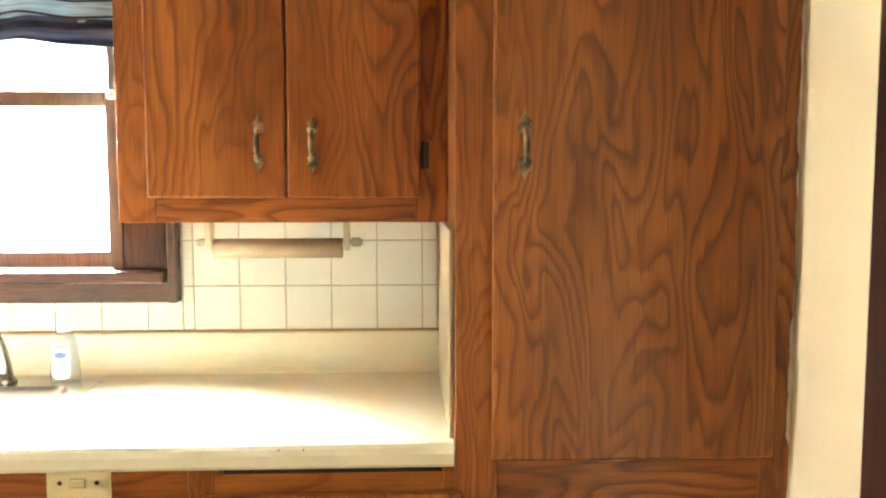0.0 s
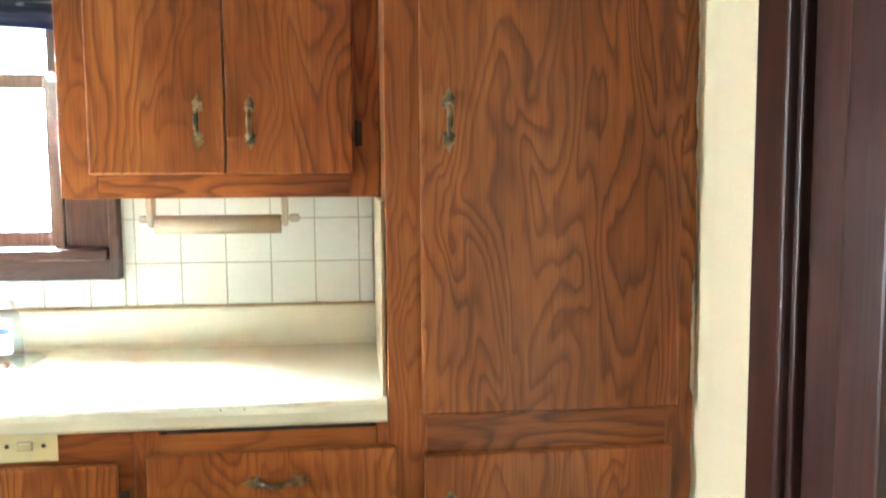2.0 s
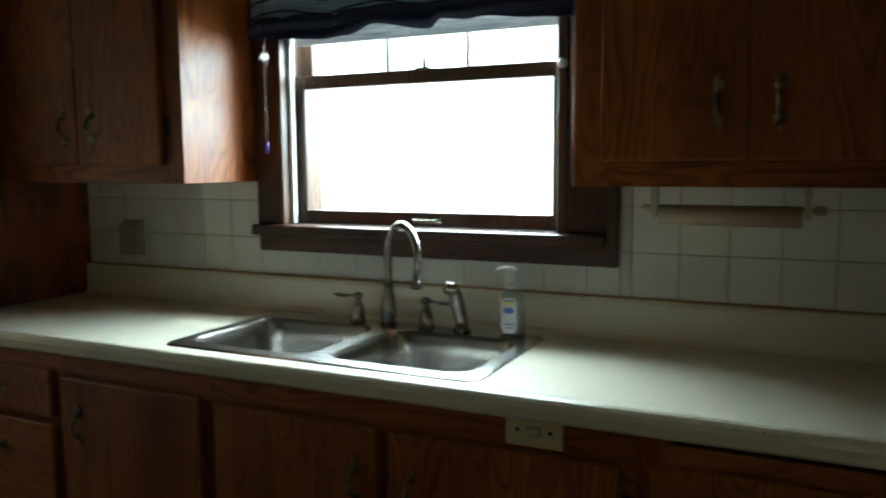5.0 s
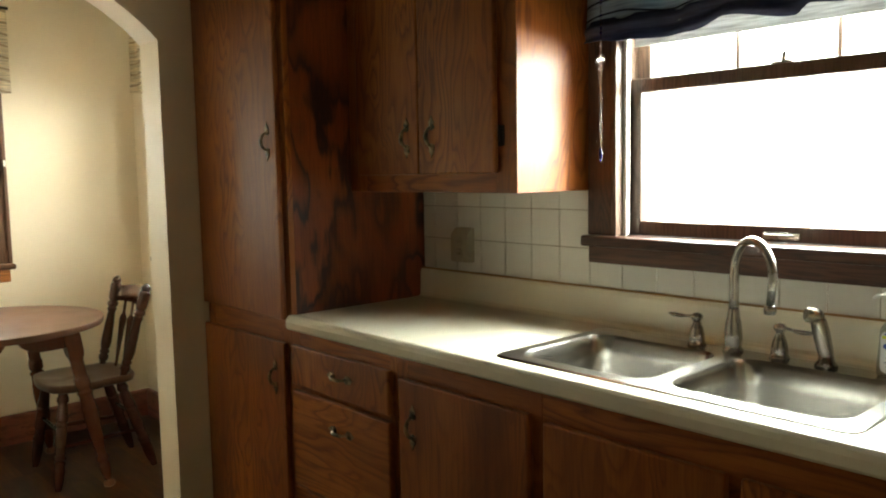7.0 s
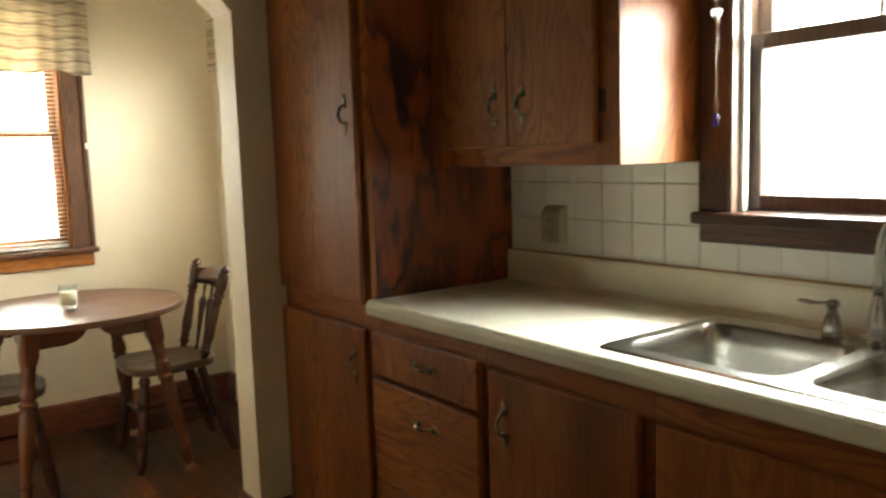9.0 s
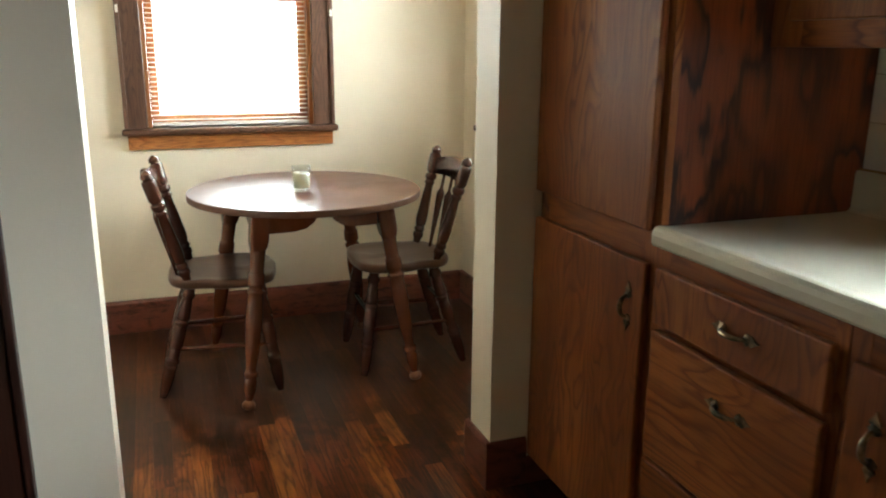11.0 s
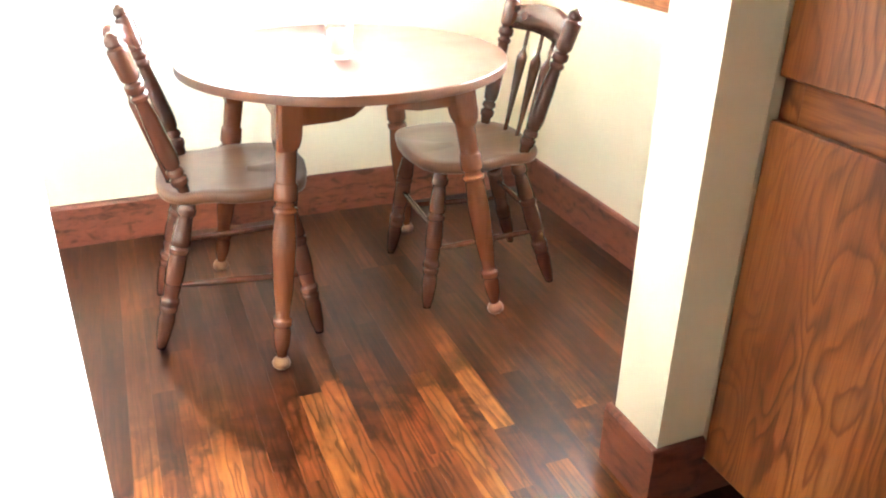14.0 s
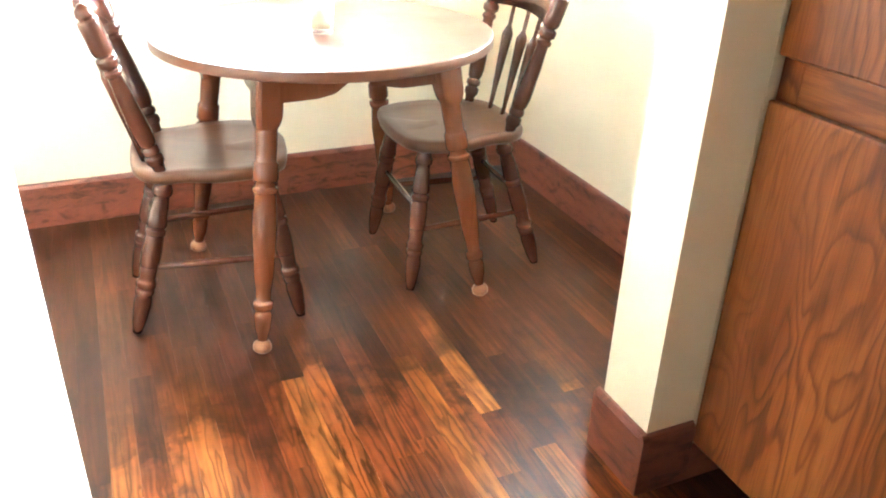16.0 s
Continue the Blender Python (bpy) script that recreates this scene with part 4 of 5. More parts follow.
# ---- kitchen window ----
def kitchen_window():
    w = thing("window_kitchen", (0, 0, 0), "double-hung window in dark stained wood over the sink", "window", kind="structure")
    x0, x1, z0, z1 = KW
    y = 1.852
    part("casing", boxes((-1.660, -1.582, y, Y_BACK, 1.160, 2.16), bevel=0.003), TRIM, w)
    part("casing", boxes((-0.738, -0.640, y, Y_BACK, 1.160, 2.16), bevel=0.003), TRIM, w)
    part("edge_band", boxes((-0.6395, -0.617, y - 0.012, Y_TILE - 0.001, 1.083, UZ - 0.002), bevel=0.004), TRIM, w, "reddish edge band")
    part("head_casing", boxes((-1.665, -0.649, y - 0.004, Y_BACK, 2.161, 2.25), bevel=0.003), TRIM_X, w)
    part("sill", boxes((-1.664, -0.641, 1.822, 1.985, 1.130, 1.159), bevel=0.006), TRIM_X, w)
    part("apron", boxes((-1.656, -0.640, 1.850, Y_TILE - 0.001, 1.083, 1.1295), bevel=0.003), TRIM_X, w)
    part("jamb", boxes((x0 + 0.001, -1.568, 1.853, 2.044, 1.1595, z1)), SASH, w)
    part("jamb", boxes((-0.764, x1 - 0.001, 1.853, 2.044, 1.1595, z1)), SASH, w)
    part("stop_bead", boxes((-1.5675, -1.556, 1.884, 1.902, 1.1595, z1), bevel=0.002), BLIND, w, "worn pale stop bead")
    part("stop_bead", boxes((-0.776, -0.7645, 1.884, 1.902, 1.1595, z1), bevel=0.002), BLIND, w, "worn pale stop bead")
    lower = part("lower_sash", boxes((-1.567, -1.534, 1.918, 1.952, 1.1605, 1.578), (-0.798, -0.765, 1.918, 1.952, 1.1605, 1.578), (-1.534, -0.798, 1.918, 1.952, 1.1605, 1.198), (-1.534, -0.798, 1.918, 1.952, 1.541, 1.578), bevel=0.003), SASH, w)
    g = part("pane", boxes((-1.536, -0.796, 1.933, 1.937, 1.196, 1.543)), PANE, lower)
    g.visible_shadow = False
    bm = boxes((-1.19, -1.10, 1.911, 1.917, 1.1655, 1.184), bevel=0.0015)
    box(bm, -1.18, -1.11, 1.897, 1.911, 1.176, 1.180, 0.001)
    part("sash_lift", bm, NICKEL, lower, "metal finger lift")
    bm = boxes((-1.185, -1.135, 1.922, 1.948, 1.5782, 1.584), bevel=0.002)
    sweep(bm, [(-1.16, 1.935, 1.584), (-1.155, 1.930, 1.597), (-1.150, 1.918, 1.600)], [0.006, 0.006, 0.004], 10)
    part("sash_lock", bm, NICKEL, lower, "metal sash lock")
    upper = part("upper_sash", boxes((-1.567, -1.530, 1.956, 1.990, 1.545, 2.078), (-0.802, -0.765, 1.956, 1.990, 1.545, 2.078), (-1.530, -0.802, 1.956, 1.990, 1.545, 1.580), (-1.530, -0.802, 1.956, 1.990, 2.04, 2.078), bevel=0.003), SASH, w)
    for x in (-1.287, -1.045):
        part("muntin", boxes((x - 0.0055, x + 0.0055, 1.962, 1.984, 1.5805, 2.0395), bevel=0.002), SASH, upper)
    for a, b in ((-1.530, -1.293), (-1.281, -1.051), (-1.039, -0.802)):
        g = part("pane", boxes((a + 0.0005, b - 0.0005, 1.971, 1.975, 1.5805, 2.0395)), PANE, upper)
        g.visible_shadow = False
    return w


wk = kitchen_window()
solid("roller_shade", boxes((-1.545, -0.785, 1.906, 1.9085, 1.674, 2.07), (-1.545, -0.785, 1.903, 1.9115, 1.660, 1.674)), SHADE, "white roller shade drawn down behind the valance", "roller shade")


def drape(a, b, z_top, low, wave, turn, folds, seed, full=False):
    """Gathered cloth from a to b along its rod; low(s) gives the hem's height, wave the depth of the folds."""
    rnd = random.Random(seed)
    ph = [rnd.uniform(0, 6.28) for _ in range(4)]
    bm = bmesh.new()
    uv = bm.loops.layers.uv.new("UVMap")
    nx, nz = 120, 26
    grid, coords_uv = [], {}
    for i in range(nx + 1):
        s = i / nx
        col = []
        for j in range(nz + 1):
            t = j / nz
            z = z_top + (low(s) - z_top) * t
            amp = wave if full else wave * (0.35 + 0.65 * t)
            off = amp * (math.sin(folds * 6.28 * s + ph[0] + 0.7 * math.sin(5 * s + ph[1])) + 0.45 * math.sin(folds * 13.1 * s + ph[2] + t) + 0.25 * math.sin(9 * t + 7 * s + ph[3]))
            v = bm.verts.new(turn(a + (b - a) * s + 0.25 * amp * math.cos(folds * 6.28 * s + ph[0]), off, z))
            coords_uv[v] = (s * abs(b - a), z + 0.35 * (low(s) - low(0.5)) * (1 - t) + 0.006 * math.sin(folds * 6.28 * s + ph[2]))
            col.append(v)
        grid.append(col)
    for i in range(nx):
        for j in range(nz):
            f = bm.faces.new((grid[i][j], grid[i + 1][j], grid[i + 1][j + 1], grid[i][j + 1]))
            f.smooth = True
            for lp in f.loops:
                lp[uv].uv = coords_uv[lp.vert]
    return bm


def thicken(ob, t):
    m = ob.modifiers.new("cloth_thickness", "SOLIDIFY")
    m.thickness = t
    return ob


HEM = ((0.0, 1.704), (0.06, 1.703), (0.15, 1.691), (0.33, 1.694), (0.42, 1.713), (0.565, 1.694), (0.60, 1.716), (0.69, 1.708), (0.85, 1.696), (1.0, 1.692))


def navy_low(s):
    for (s0, z0), (s1, z1) in zip(HEM, HEM[1:]):
        if s <= s1:
            k = (s - s0) / (s1 - s0)
            return z0 + (z1 - z0) * k * k * (3 - 2 * k)
    return HEM[-1][1]


va = thing("window_valance", (0, 0, 0), "navy striped cotton valance over the sink window", "valance")
thicken(part("cloth", drape(-1.640, -0.655, 2.12, navy_low, 0.019, lambda u, o, z: (u, 1.808 + o, z), 3.4, 4), NAVY, va), 0.002)
thicken(part("hem", drape(-1.640, -0.655, 1.722, lambda s: navy_low(s) - 0.033, 0.019, lambda u, o, z: (u, 1.799 + o, z), 3.4, 4, True), NAVY_HEM, va, "plain dark navy hem"), 0.003)
part("rod", lathe(bmesh.new(), (-1.69, 1.812, 2.125), (-0.650, 1.812, 2.125), [(0, 0.008), (1, 0.008)], 12), DARK_METAL, va)

# bead string hung at the window casing
bs_ = thing("hanging_bead_string", (-1.553, 1.765, 1.86), "string of clear and blue glass beads hung by the window", "bead string")
part("string", sweep(bmesh.new(), [(0, 0.0, 0.22), (0, 0, 0.0), (0, 0, -0.50)], 0.0007, 6), NICKEL, bs_)
rb = random.Random(5)
z = -0.005
while z > -0.44:
    r = rb.choice((0.0028, 0.0034, 0.0044))
    ln = r * rb.uniform(1.6, 3.4)
    blue = -0.20 < z < -0.08 and rb.random() < 0.75
    part("bead", lathe(bmesh.new(), (0, 0, z), (0, 0, z - ln), [(0, r * 0.4), (0.25, r), (0.75, r), (1, r * 0.4)], 10), BLUE_GLASS if blue else CLEAR, bs_)
    z -= ln + 0.0035
part("square_bead", boxes((-0.008, 0.008, -0.008, 0.008, -0.252, -0.236), bevel=0.002), CLEAR, bs_)
part("disc", lathe(bmesh.new(), (0, -0.002, -0.447), (0, 0.002, -0.447), [(0, 0.011), (0.5, 0.0125), (1, 0.011)], 20), CLEAR, bs_)
part("drop", lathe(bmesh.new(), (0, 0, -0.466), (0, 0, -0.502), [(0, 0.002), (0.2, 0.005), (0.6, 0.0058), (1, 0.003)], 10), BLUE_GLASS, bs_, "cobalt blue glass drop")


# ---- dining windows, built facing +x in local axes: u along the wall, d into the room ----
def dining_window(name, turn, half_l, half_r, label, seed):
    """Double-hung window with stained casing and white mini blinds; local x into the room, y along the wall."""
    w = thing(name, (0, 0, 0), label, "window", kind="structure")
    w.matrix_world = turn
    a, b = -half_l, half_r
    for u0, u1 in ((a, a + 0.090), (b - 0.090, b)):
        part("casing", boxes((0.0, 0.020, u0, u1, 0.923, 2.16), bevel=0.003), CASE_V, w)
    for u0, u1 in ((a - 0.006, a + 0.012), (b - 0.012, b + 0.006)):
        part("back_band", boxes((0.020, 0.030, u0, u1, 0.923, 2.17), bevel=0.003), CASE_V, w)
    part("head_casing", boxes((0.0, 0.022, a, b, 2.161, 2.25), bevel=0.003), CASE_Y, w)
    sill = part("sill", boxes((-0.10, 0.048, a - 0.018, b + 0.018, 0.894, 0.9225), bevel=0.009), CASE_Y, w)
    part("apron", boxes((0.0, 0.016, a + 0.004, b - 0.004, 0.830, 0.8935), bevel=0.003), HONEY, w, "honey coloured apron board")
    ia, ib = a + 0.0905, b - 0.0905
    for u0, u1 in ((ia, ia + 0.018), (ib - 0.018, ib)):
        part("jamb", boxes((-0.155, 0.001, u0, u1, 0.923, 2.078), bevel=0.002), HONEY_V, w, "honey coloured jamb")
    sa, sb = ia + 0.0185, ib - 0.0185
    lo = part("lower_sash", boxes((-0.085, -0.052, sa, sa + 0.036, 0.923, 1.50), (-0.085, -0.052, sb - 0.036, sb, 0.923, 1.50), (-0.085, -0.052, sa + 0.036, sb - 0.036, 0.923, 0.975), (-0.085, -0.052, sa + 0.036, sb - 0.036, 1.468, 1.50), bevel=0.003), HONEY_V, w)
    g = part("pane", boxes((-0.071, -0.067, sa + 0.034, sb - 0.034, 0.973, 1.470)), PANE, lo)
    g.visible_shadow = False
    up = part("upper_sash", boxes((-0.122, -0.090, sa, sa + 0.036, 1.470, 2.076), (-0.122, -0.090, sb - 0.036, sb, 1.470, 2.076), (-0.122, -0.090, sa + 0.036, sb - 0.036, 1.470, 1.502), (-0.122, -0.090, sa + 0.036, sb - 0.036, 2.03, 2.076), bevel=0.003), HONEY_V, w)
    g = part("pane", boxes((-0.108, -0.104, sa + 0.034, sb - 0.034, 1.500, 2.032)), PANE, up)
    g.visible_shadow = False
    # mini blind hung inside the jambs
    bl_ = thing("mini_blind", (0, 0, 0), "white aluminium mini blind with open slats", "window blind", "mini blinds")
    bl_.matrix_world = turn
    zz = 0.956
    pts = [(-0.0115, -0.0022), (-0.006, 0.0002), (0.0, 0.0012), (0.006, 0.0002), (0.0115, -0.0022), (0.0115, -0.0028), (0.006, -0.0004), (0.0, 0.0006), (-0.006, -0.0004), (-0.0115, -0.0028)]
    me = mesh_of("slat", prism(bmesh.new(), pts, "y", ia + 0.022, ib - 0.022), SLAT)
    while zz < 2.04:
        s = new("slat", me)
        s.parent = bl_
        s.location = (-0.026, 0, zz)
        zz += 0.0205
    part("bottom_rail", boxes((-0.038, -0.014, ia + 0.020, ib - 0.020, 0.927, 0.943), bevel=0.004), BLIND, bl_)
    part("head_rail", boxes((-0.042, -0.008, ia + 0.020, ib - 0.020, 2.045, 2.075), bevel=0.002), BLIND, bl_)
    span = ib - ia
    for f in (0.16, 0.5, 0.84):
        u = ia + span * f
        part("ladder_cord", sweep(bmesh.new(), [(-0.0135, u, 2.045), (-0.0135, u, 1.5), (-0.0135, u, 0.943)], 0.0008, 6), BLIND, bl_)
        part("cord_clip", boxes((-0.0135, -0.0115, u - 0.006, u + 0.006, 0.927, 0.943), bevel=0.001), BLIND, bl_)
    part("tilt_wand", sweep(bmesh.new(), [(0.002, ia + 0.08, 2.04), (0.006, ia + 0.082, 1.75), (0.008, ia + 0.085, 1.44)], 0.003, 8), CLEAR_PLASTIC, bl_, "clear plastic tilt wand")
    return w


dining_window("window_west", pose(X_WEST, 0.685, 0, 0, 0, 0), 0.452, 0.452, "double-hung dining window with stained casing and pale blind", 1)
dining_window("window_north", pose(-3.998, Y_NORTH, 0, 0, 0, -90), 0.452, 0.452, "double-hung dining window with stained casing and pale blind", 2)


def sand_low(s):
    return 1.765 + 0.008 * math.sin(17 * s) + 0.006 * math.sin(31 * s + 1)


for nm, tn in (("w", lambda u, o, z: (X_WEST + 0.075 + o, 0.685 + u, z)), ("n", lambda u, o, z: (-3.998 + u, Y_NORTH - 0.075 - o, z))):
    vd = thing("window_valance", (0, 0, 0), "sand coloured striped cotton valance over the dining window", "valance", "dining valances")
    thicken(part("cloth", drape(-0.49, 0.49, 2.16, sand_low, 0.014, tn, 6.0, 8), SAND, vd), 0.002)
    rod = lathe(bmesh.new(), tn(-0.50, 0.0, 2.165), tn(0.50, 0.0, 2.165), [(0, 0.008), (1, 0.008)], 12)
    part("rod", rod, DARK_METAL, vd)

# small fittings at the windows
solid("tieback_plate", boxes((X_WEST + 0.0302, X_WEST + 0.036, 1.128, 1.139, 1.405, 1.435), bevel=0.0015), BLIND, "small cream curtain plate on the window casing", "curtain plate")
solid("tieback_plate", boxes((X_WEST + 0.0302, X_WEST + 0.036, 0.231, 0.242, 1.405, 1.435), bevel=0.0015), BLIND, "small cream curtain plate on the window casing", "curtain plate")
part("knob", lathe(bmesh.new(), (-0.748, 1.852, 1.560), (-0.748, 1.826, 1.560), [(0, 0.005), (0.3, 0.005), (0.5, 0.011), (0.85, 0.012), (1, 0.006)], 16), WHITE_PLASTIC, wk, "white knob")
sc_ = thing("shade_pull", (-0.835, 1.899, 1.660), "small ring pull hung from the roller shade", "shade pull")
part("cord", sweep(bmesh.new(), [(0, 0, 0.002), (0, 0, -0.02), (0, 0, -0.034)], 0.0009, 6), GREY_PRINT, sc_)
part("ring", sweep(bmesh.new(), [(0.007 * math.cos(6.2832 * k / 16), 0, -0.041 + 0.007 * math.sin(6.2832 * k / 16)) for k in range(17)], 0.0014, 6), GREY_PRINT, sc_)
# ---- dining table ----
TX, TY, TH = -4.066, 0.886, 0.735


def table():
    t = thing("dining_table", (TX, TY, 0), "round brown wooden dining table with turned legs", "dining table")
    R, n = 0.449, 96
    bm = bmesh.new()
    prof = [(R - 0.006, TH - 0.026), (R - 0.001, TH - 0.025), (R, TH - 0.022), (R, TH - 0.003), (R - 0.001, TH - 0.0008), (R - 0.004, TH)]
    rings = [[bm.verts.new((r * math.cos(6.28318 * i / n), r * math.sin(6.28318 * i / n), z)) for i in range(n)] for r, z in prof]
    for a, b in zip(rings, rings[1:]):
        for i in range(n):
            bm.faces.new((a[i], a[(i + 1) % n], b[(i + 1) % n], b[i])).smooth = True
    bm.faces.new(rings[0][::-1])
    bm.faces.new(rings[-1])
    part("tabletop", bm, TABLE_TOP, t)
    prof = smooth_profile([(0.0, 0.0282), (0.10, 0.0270), (0.18, 0.0258), (0.19, 0.0306), (0.255, 0.0318), (0.265, 0.0252), (0.285, 0.0252), (0.29, 0.0318), (0.305, 0.0318), (0.312, 0.0270), (0.45, 0.0318), (0.62, 0.0270), (0.765, 0.0186), (0.775, 0.0258), (0.80, 0.0258), (0.81, 0.0198), (0.835, 0.0234), (0.88, 0.0216), (0.935, 0.0138), (0.945, 0.0128)], 3)
    ball = smooth_profile([(0.0, 0.0128), (0.22, 0.0205), (0.5, 0.0245), (0.8, 0.0225), (1.0, 0.0150)], 3)
    for ang in (-40, 51, 139, -127):
        c, s = math.cos(radians(ang)), math.sin(radians(ang))
        top = Vector((0.345 * c, 0.345 * s, TH - 0.135))
        foot = Vector((0.463 * c, 0.463 * s, 0.0))
        leg = part("leg", lathe(bmesh.new(), top, foot, prof, 22), MAPLE_LEG, t)
        part("foot", lathe(bmesh.new(), top.lerp(foot, 0.9452), foot, ball, 22), PALE_MAPLE, leg, "pale ball foot")
        part_bm = bmesh.new()
        loops = []
        for zl, w, e in ((0.0, 0.0335, 9), (-0.098, 0.0330, 9), (-0.112, 0.0325, 7), (-0.124, 0.0310, 5), (-0.134, 0.0290, 3.2), (-0.141, 0.0272, 2.0)):
            out_r = 0.326 - 0.174 * zl
            ringv = []
            for i in range(32):
                a = radians(ang + 45) + 6.28318 * i / 32
                ci, si = math.cos(6.28318 * i / 32), math.sin(6.28318 * i / 32)
                rr = w / (abs(ci) ** e + abs(si) ** e) ** (1.0 / e)
                ringv.append(part_bm.verts.new((out_r * c + rr * math.cos(a), out_r * s + rr * math.sin(a), TH - 0.0265 + zl)))
            loops.append(ringv)
        for lo_, hi_ in zip(loops[1:], loops):
            for i in range(32):
                part_bm.faces.new((lo_[i], lo_[(i + 1) % 32], hi_[(i + 1) % 32], hi_[i]))
        part_bm.faces.new(loops[0])
        part_bm.faces.new(loops[-1][::-1])
        bm = part_bm
        part("leg_block", bm, MAPLE_LEG, leg)
        for side in (1, -1):
            bm = prism(bmesh.new(), [(0.030, 0.0), (0.250, 0.0), (0.242, -0.016), (0.215, -0.030), (0.195, -0.058), (0.165, -0.078), (0.120, -0.086), (0.030, -0.086)], "y", -0.011, 0.011)
            bmesh.ops.transform(bm, matrix=pose(0.330 * c, 0.330 * s, TH - 0.0268, 0, 0, ang + 180 - side * 45), verts=bm.verts)
            part("apron_bracket", bm, MAPLE_LEG, t)
    return t


table()

cd = thing("candle", (-4.010, 0.862, TH + 0.0005), "cream candle in a clear glass tumbler on the table", "candle")
bm = lathe(bmesh.new(), (0, 0, 0), (0, 0, 0.098), [(0, 0.001), (0, 0.030), (0.02, 0.032), (0.12, 0.0335), (1.0, 0.037), (1.0, 0.0355), (0.13, 0.032), (0.13, 0.001)], 32, cap=False)
part("glass", bm, CLEAR, cd, "clear glass tumbler")
part("wax", lathe(bmesh.new(), (0, 0, 0.0135), (0, 0, 0.071), [(0, 0.0312), (0.97, 0.0338), (1, 0.032), (0.97, 0.012), (0.96, 0.001)], 32), WAX, cd, "cream wax")
part("wick", sweep(bmesh.new(), [(0, 0, 0.069), (0.0005, 0, 0.076), (0.002, 0, 0.081)], 0.0008, 6), DARK, cd, "burnt black wick")

# ---- chairs ----
LEG = smooth_profile([(0, 0.0190), (0.05, 0.0205), (0.07, 0.0248), (0.10, 0.0248), (0.12, 0.0190), (0.20, 0.0225), (0.295, 0.0262), (0.31, 0.0205), (0.32, 0.0262), (0.35, 0.0262), (0.36, 0.0215), (0.38, 0.0242), (0.46, 0.0258), (0.55, 0.0248), (0.56, 0.0205), (0.575, 0.0225), (0.645, 0.0205), (0.66, 0.0258), (0.69, 0.0258), (0.70, 0.0190), (0.712, 0.0242), (0.735, 0.0242), (0.75, 0.0205), (0.80, 0.0232), (0.90, 0.0195), (1.0, 0.0125)], 3)
POST = smooth_profile([(0, 0.014), (0.04, 0.016), (0.07, 0.0225), (0.10, 0.0225), (0.115, 0.0155), (0.13, 0.0225), (0.155, 0.0215), (0.17, 0.0165), (0.19, 0.0215), (0.25, 0.0245), (0.42, 0.0215), (0.60, 0.0165), (0.615, 0.0215), (0.635, 0.0215), (0.645, 0.016), (0.67, 0.0245), (0.705, 0.0245), (0.72, 0.0165), (0.735, 0.0225), (0.755, 0.0245), (0.90, 0.0255), (0.915, 0.024), (0.925, 0.0165), (0.94, 0.0215), (0.97, 0.0195), (1.0, 0.006)], 3)
SPIN = [(0, 0.0065), (0.15, 0.0075), (0.55, 0.0140), (0.72, 0.0170), (0.76, 0.0120), (0.80, 0.006), (0.86, 0.0065), (1, 0.006)]


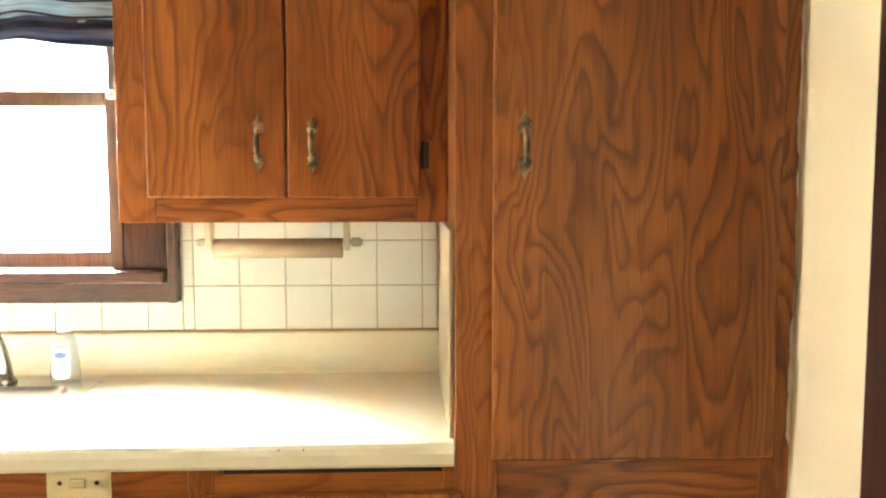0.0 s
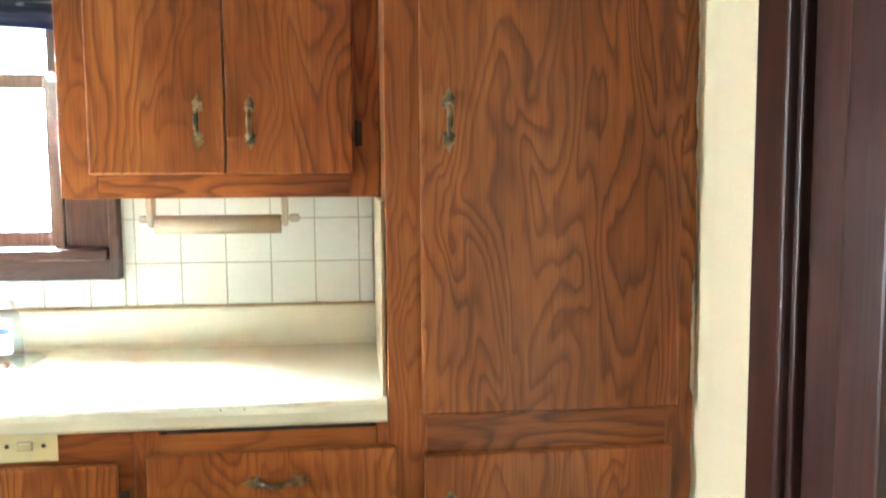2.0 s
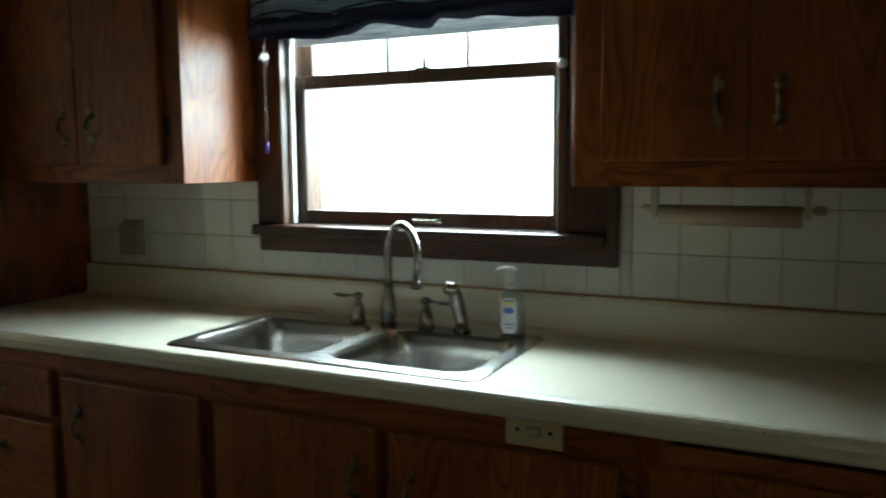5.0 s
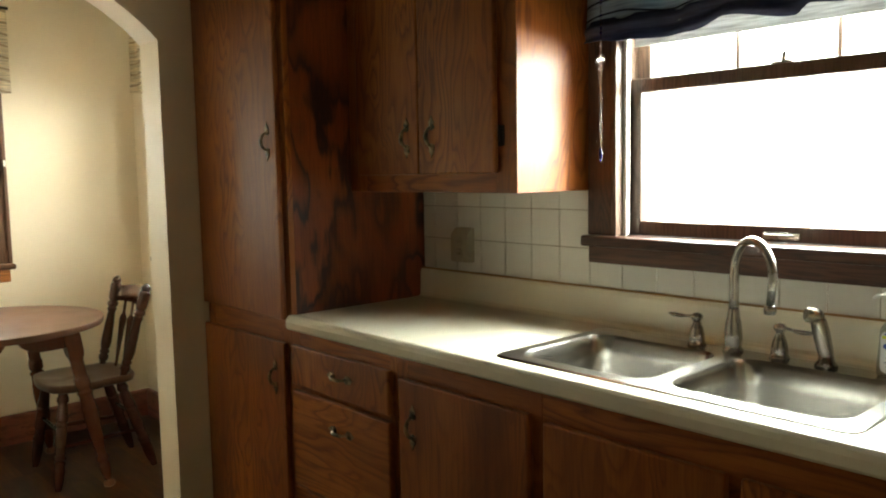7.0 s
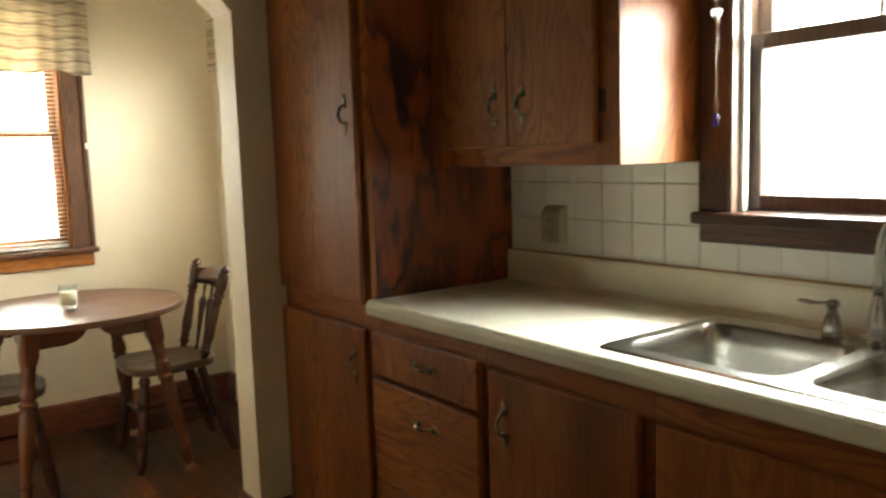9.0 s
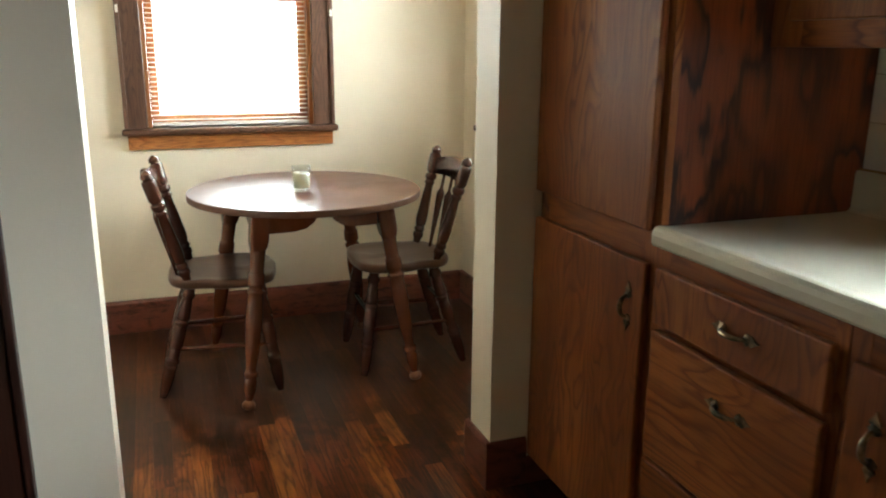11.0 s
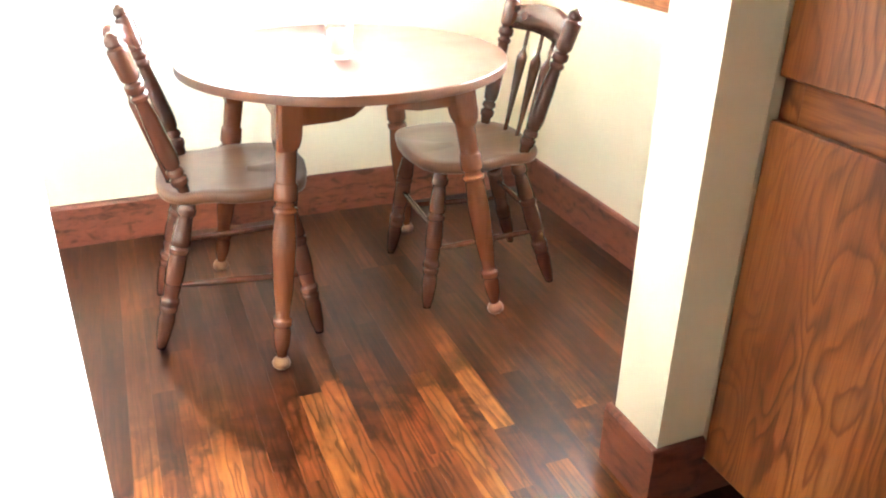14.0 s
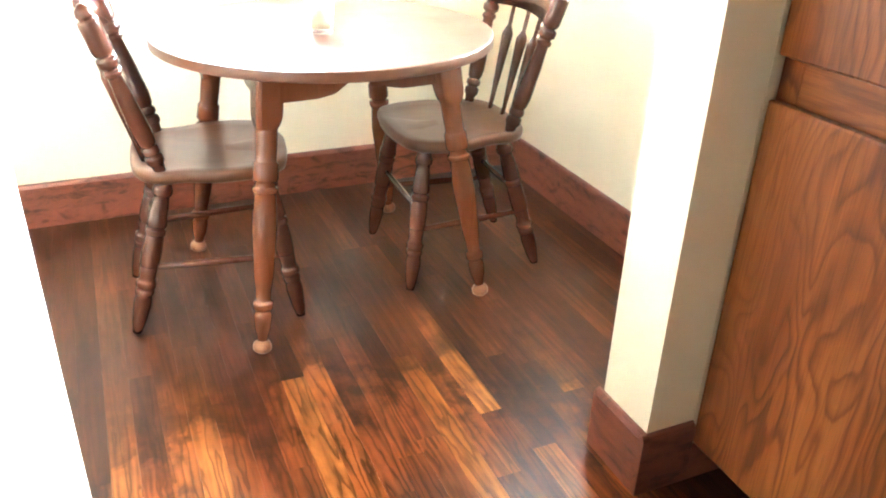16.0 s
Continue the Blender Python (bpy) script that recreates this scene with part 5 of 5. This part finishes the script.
def chair(x, y, turn, label):
    """Colonial side chair; local +y is its front."""
    c = thing("dining_chair", (x, y, 0), label, "chair", "chairs round the table", turn=turn)
    SZ = 0.447
    n = 48
    bm = bmesh.new()
    outl = []
    for i in range(n):
        a = 6.28318 * i / n
        ca, sa = math.cos(a), math.sin(a)
        px = 0.205 * math.copysign(abs(ca) ** 0.55, ca)
        py = 0.200 * math.copysign(abs(sa) ** 0.62, sa)
        px *= 1.0 - 0.06 * max(0.0, -py / 0.2) - 0.11 * math.exp(-((py + 0.075) / 0.05) ** 2)
        if py > 0.12:
            py -= 0.016 * math.exp(-((abs(px) - 0.10) / 0.04) ** 2) * 0.4
        outl.append((px, py))
    rings = []
    for sc, z in ((0.93, -0.034), (0.985, -0.028), (1.0, -0.018), (1.0, -0.008), (0.985, -0.001), (0.95, 0.0015), (0.80, -0.004), (0.5, -0.009), (0.2, -0.009)):
        rings.append([bm.verts.new((u * sc, v * sc, SZ + z + (0.007 * math.exp(-(u / 0.035) ** 2) * max(0.0, v / 0.2) if z > -0.02 else 0.0))) for u, v in outl])
    for a, b in zip(rings, rings[1:]):
        for i in range(n):
            bm.faces.new((a[i], a[(i + 1) % n], b[(i + 1) % n], b[i])).smooth = True
    bm.faces.new(rings[0][::-1])
    bm.faces.new(rings[-1])
    part("seat", bm, MAPLE_SEAT, c)
    feet = {}
    for sx in (-1, 1):
        for fy, tx, ty, bx, by in ((1, 0.140, 0.125, 0.198, 0.185), (-1, 0.120, -0.120, 0.158, -0.245)):
            p0, p1 = Vector((sx * tx, ty, SZ - 0.030)), Vector((sx * bx, by, 0.0))
            part("leg", lathe(bmesh.new(), p0, p1, LEG, 16), MAPLE, c)
            feet[sx, fy] = (p0, p1)

    def rod(k0, k1, f, r=0.0085):
        a = feet[k0][0].lerp(feet[k0][1], f)
        b = feet[k1][0].lerp(feet[k1][1], f)
        part("stretcher", lathe(bmesh.new(), a, b, [(0, r * 0.75), (0.12, r * 0.9), (0.5, r * 1.15), (0.88, r * 0.9), (1, r * 0.75)], 12), MAPLE, c)
    rod((-1, 1), (-1, -1), 0.57)
    rod((1, 1), (1, -1), 0.57)
    rod((-1, 1), (1, 1), 0.43)
    rod((-1, -1), (1, -1), 0.40)
    posts = []
    for sx in (-1, 1):
        p0, p1 = Vector((sx * 0.152, -0.128, SZ - 0.002)), Vector((sx * 0.204, -0.240, 0.858))
        part("back_post", lathe(bmesh.new(), p0, p1, POST, 18), MAPLE, c)
        posts.append((p0, p1))
    # crest rail bowed backwards, arched on top
    bm = bmesh.new()
    lo, hi = [], []
    m = 18
    for side in (0.010, -0.010):
        rl, rh = [], []
        for i in range(m + 1):
            s = i / m
            xx = -0.192 + 0.384 * s
            bow = -0.030 * (1 - (2 * s - 1) ** 2)
            rl.append(bm.verts.new((xx * 0.975, -0.211 + bow + side, 0.740 + 0.012 * (1 - (2 * s - 1) ** 2))))
            rh.append(bm.verts.new((xx, -0.229 + bow + side, 0.806 + 0.026 * (1 - (2 * s - 1) ** 2))))
        lo.append(rl)
        hi.append(rh)
    for i in range(m):
        bm.faces.new((lo[0][i], lo[0][i + 1], hi[0][i + 1], hi[0][i])).smooth = True
        bm.faces.new((lo[1][i + 1], lo[1][i], hi[1][i], hi[1][i + 1])).smooth = True
        bm.faces.new((hi[0][i], hi[0][i + 1], hi[1][i + 1], hi[1][i]))
        bm.faces.new((lo[1][i], lo[1][i + 1], lo[0][i + 1], lo[0][i]))
    for i in (0, m):
        bm.faces.new((lo[0][i], hi[0][i], hi[1][i], lo[1][i]))
    part("crest_rail", bm, MAPLE, c)
    for k in (-1, 0, 1):
        p0 = Vector((k * 0.070, -0.165 - (0.010 if k == 0 else 0), SZ - 0.004))
        p1 = Vector((k * 0.088, -0.236 - (0.006 if k == 0 else 0), 0.757))
        bm = lathe(bmesh.new(), p0, p1, SPIN, 12)
        part("spindle", bm, MAPLE, c)
    return c


chair(-4.060, 0.555, -4.0, "dark brown colonial chair with turned legs, pushed to the table")
chair(-4.062, 1.254, 177.5, "dark brown colonial chair with arrow spindles, in the corner")

# ---- wall tiles, one by one ----
PITCH = 0.1084
tile_meshes = {}


def tile(x0, x1, z0, z1):
    g = 0.0010
    key = (round(x1 - x0, 4), round(z1 - z0, 4))
    if key not in tile_meshes:
        w, h = key
        bm = boxes((g, w - g, -0.0065, 0.0, g, h - g))
        front = [e for e in bm.edges if all(v.co.y < -0.006 for v in e.verts)]
        bmesh.ops.bevel(bm, geom=front, offset=0.0014, segments=1, affect="EDGES")
        tile_meshes[key] = mesh_of("tile", bm, TILE)
    ob = new("tile", tile_meshes[key])
    ob.parent = wall_north
    ob.location = (x0, Y_BACK - 0.0008, z0)
    ob.rotation_euler = (radians(random.uniform(-0.25, 0.25)), 0, radians(random.uniform(-0.25, 0.25)))


part("grout_bed", boxes((CX0, -0.0105, Y_BACK - 0.0035, Y_BACK - 0.0002, Z_TOP, 1.083), (CX0, -1.662, Y_BACK - 0.0035, Y_BACK - 0.0002, 1.083, UZ), (-0.616, -0.0105, Y_BACK - 0.0035, Y_BACK - 0.0002, 1.083, UZ)), GROUT, wall_north, "stained grout")
ROW = [Z_TOP + 0.0985, 1.1175, 1.2255, UZ - 0.001]
joints = [-0.047 - PITCH * k for k in range(-1, 23)]
for xb, xa in zip(joints, joints[1:]):
    a, b = max(xa, CX0 + 0.001), min(xb, -0.0105)
    if b - a < 0.012:
        continue
    for r, (za, zb) in enumerate(zip(ROW, ROW[1:])):
        if b <= -1.659 or a >= -0.62:
            tile(a, b, za, zb)
        elif a < -1.661 and b > -1.661:
            tile(a, -1.662, za, zb) if r else tile(a, b, za, 1.0825)
        elif a < -0.616 and b > -0.616:
            if r:
                tile(-0.615, b, za, zb)
            else:
                tile(a, -0.616, za, 1.0825), tile(-0.615, b, za, zb)
        elif r == 0:
            tile(a, b, za, 1.0825)

# ---- floor strips ----
PLANK = 0.0572
rf = random.Random(11)
plank_meshes = {}


def strip_mesh(length):
    key = round(length, 2)
    if key not in plank_meshes:
        bm = boxes((0, key - 0.0001, 0, PLANK - 0.0001, -0.012, 0.0))
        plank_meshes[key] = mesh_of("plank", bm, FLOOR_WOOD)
    return plank_meshes[key], key


rest_v, rest_f = [], []
yy = Y_SOUTH
while yy < Y_BACK:
    xx = X_WEST
    first = rf.uniform(0.15, 0.9)
    while xx < X_EAST - 0.02:
        ln = round(first, 2) if first else rf.choice((0.45, 0.6, 0.75, 0.9, 1.1, 1.35))
        first = 0
        ln = min(ln, round(X_EAST + 0.01 - xx, 2))
        if -0.30 < yy < Y_NORTH and xx < -2.3:
            me, key = strip_mesh(ln)
            ob = new("plank", me)
            ob.parent = ground_floor
            ob.location = (xx, yy, rf.uniform(-0.0003, 0.0))
        else:
            b0 = len(rest_v)
            z1 = rf.uniform(-0.0006, 0.0)
            for zz in (-0.0115, z1):
                rest_v += [(xx, yy, zz), (xx + ln - 0.0006, yy, zz), (xx + ln - 0.0006, yy + PLANK - 0.0006, zz), (xx, yy + PLANK - 0.0006, zz)]
            rest_f += [tuple(b0 + i for i in f) for f in ((4, 5, 6, 7), (0, 1, 5, 4), (1, 2, 6, 5), (2, 3, 7, 6), (3, 0, 4, 7))]
        xx += ln
    yy += PLANK
me = bpy.data.meshes.new("planks")
me.from_pydata(rest_v, [], rest_f)
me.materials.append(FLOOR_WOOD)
rest = new("planks", me)
rest.parent = ground_floor
tagged(rest, kind="stuff")
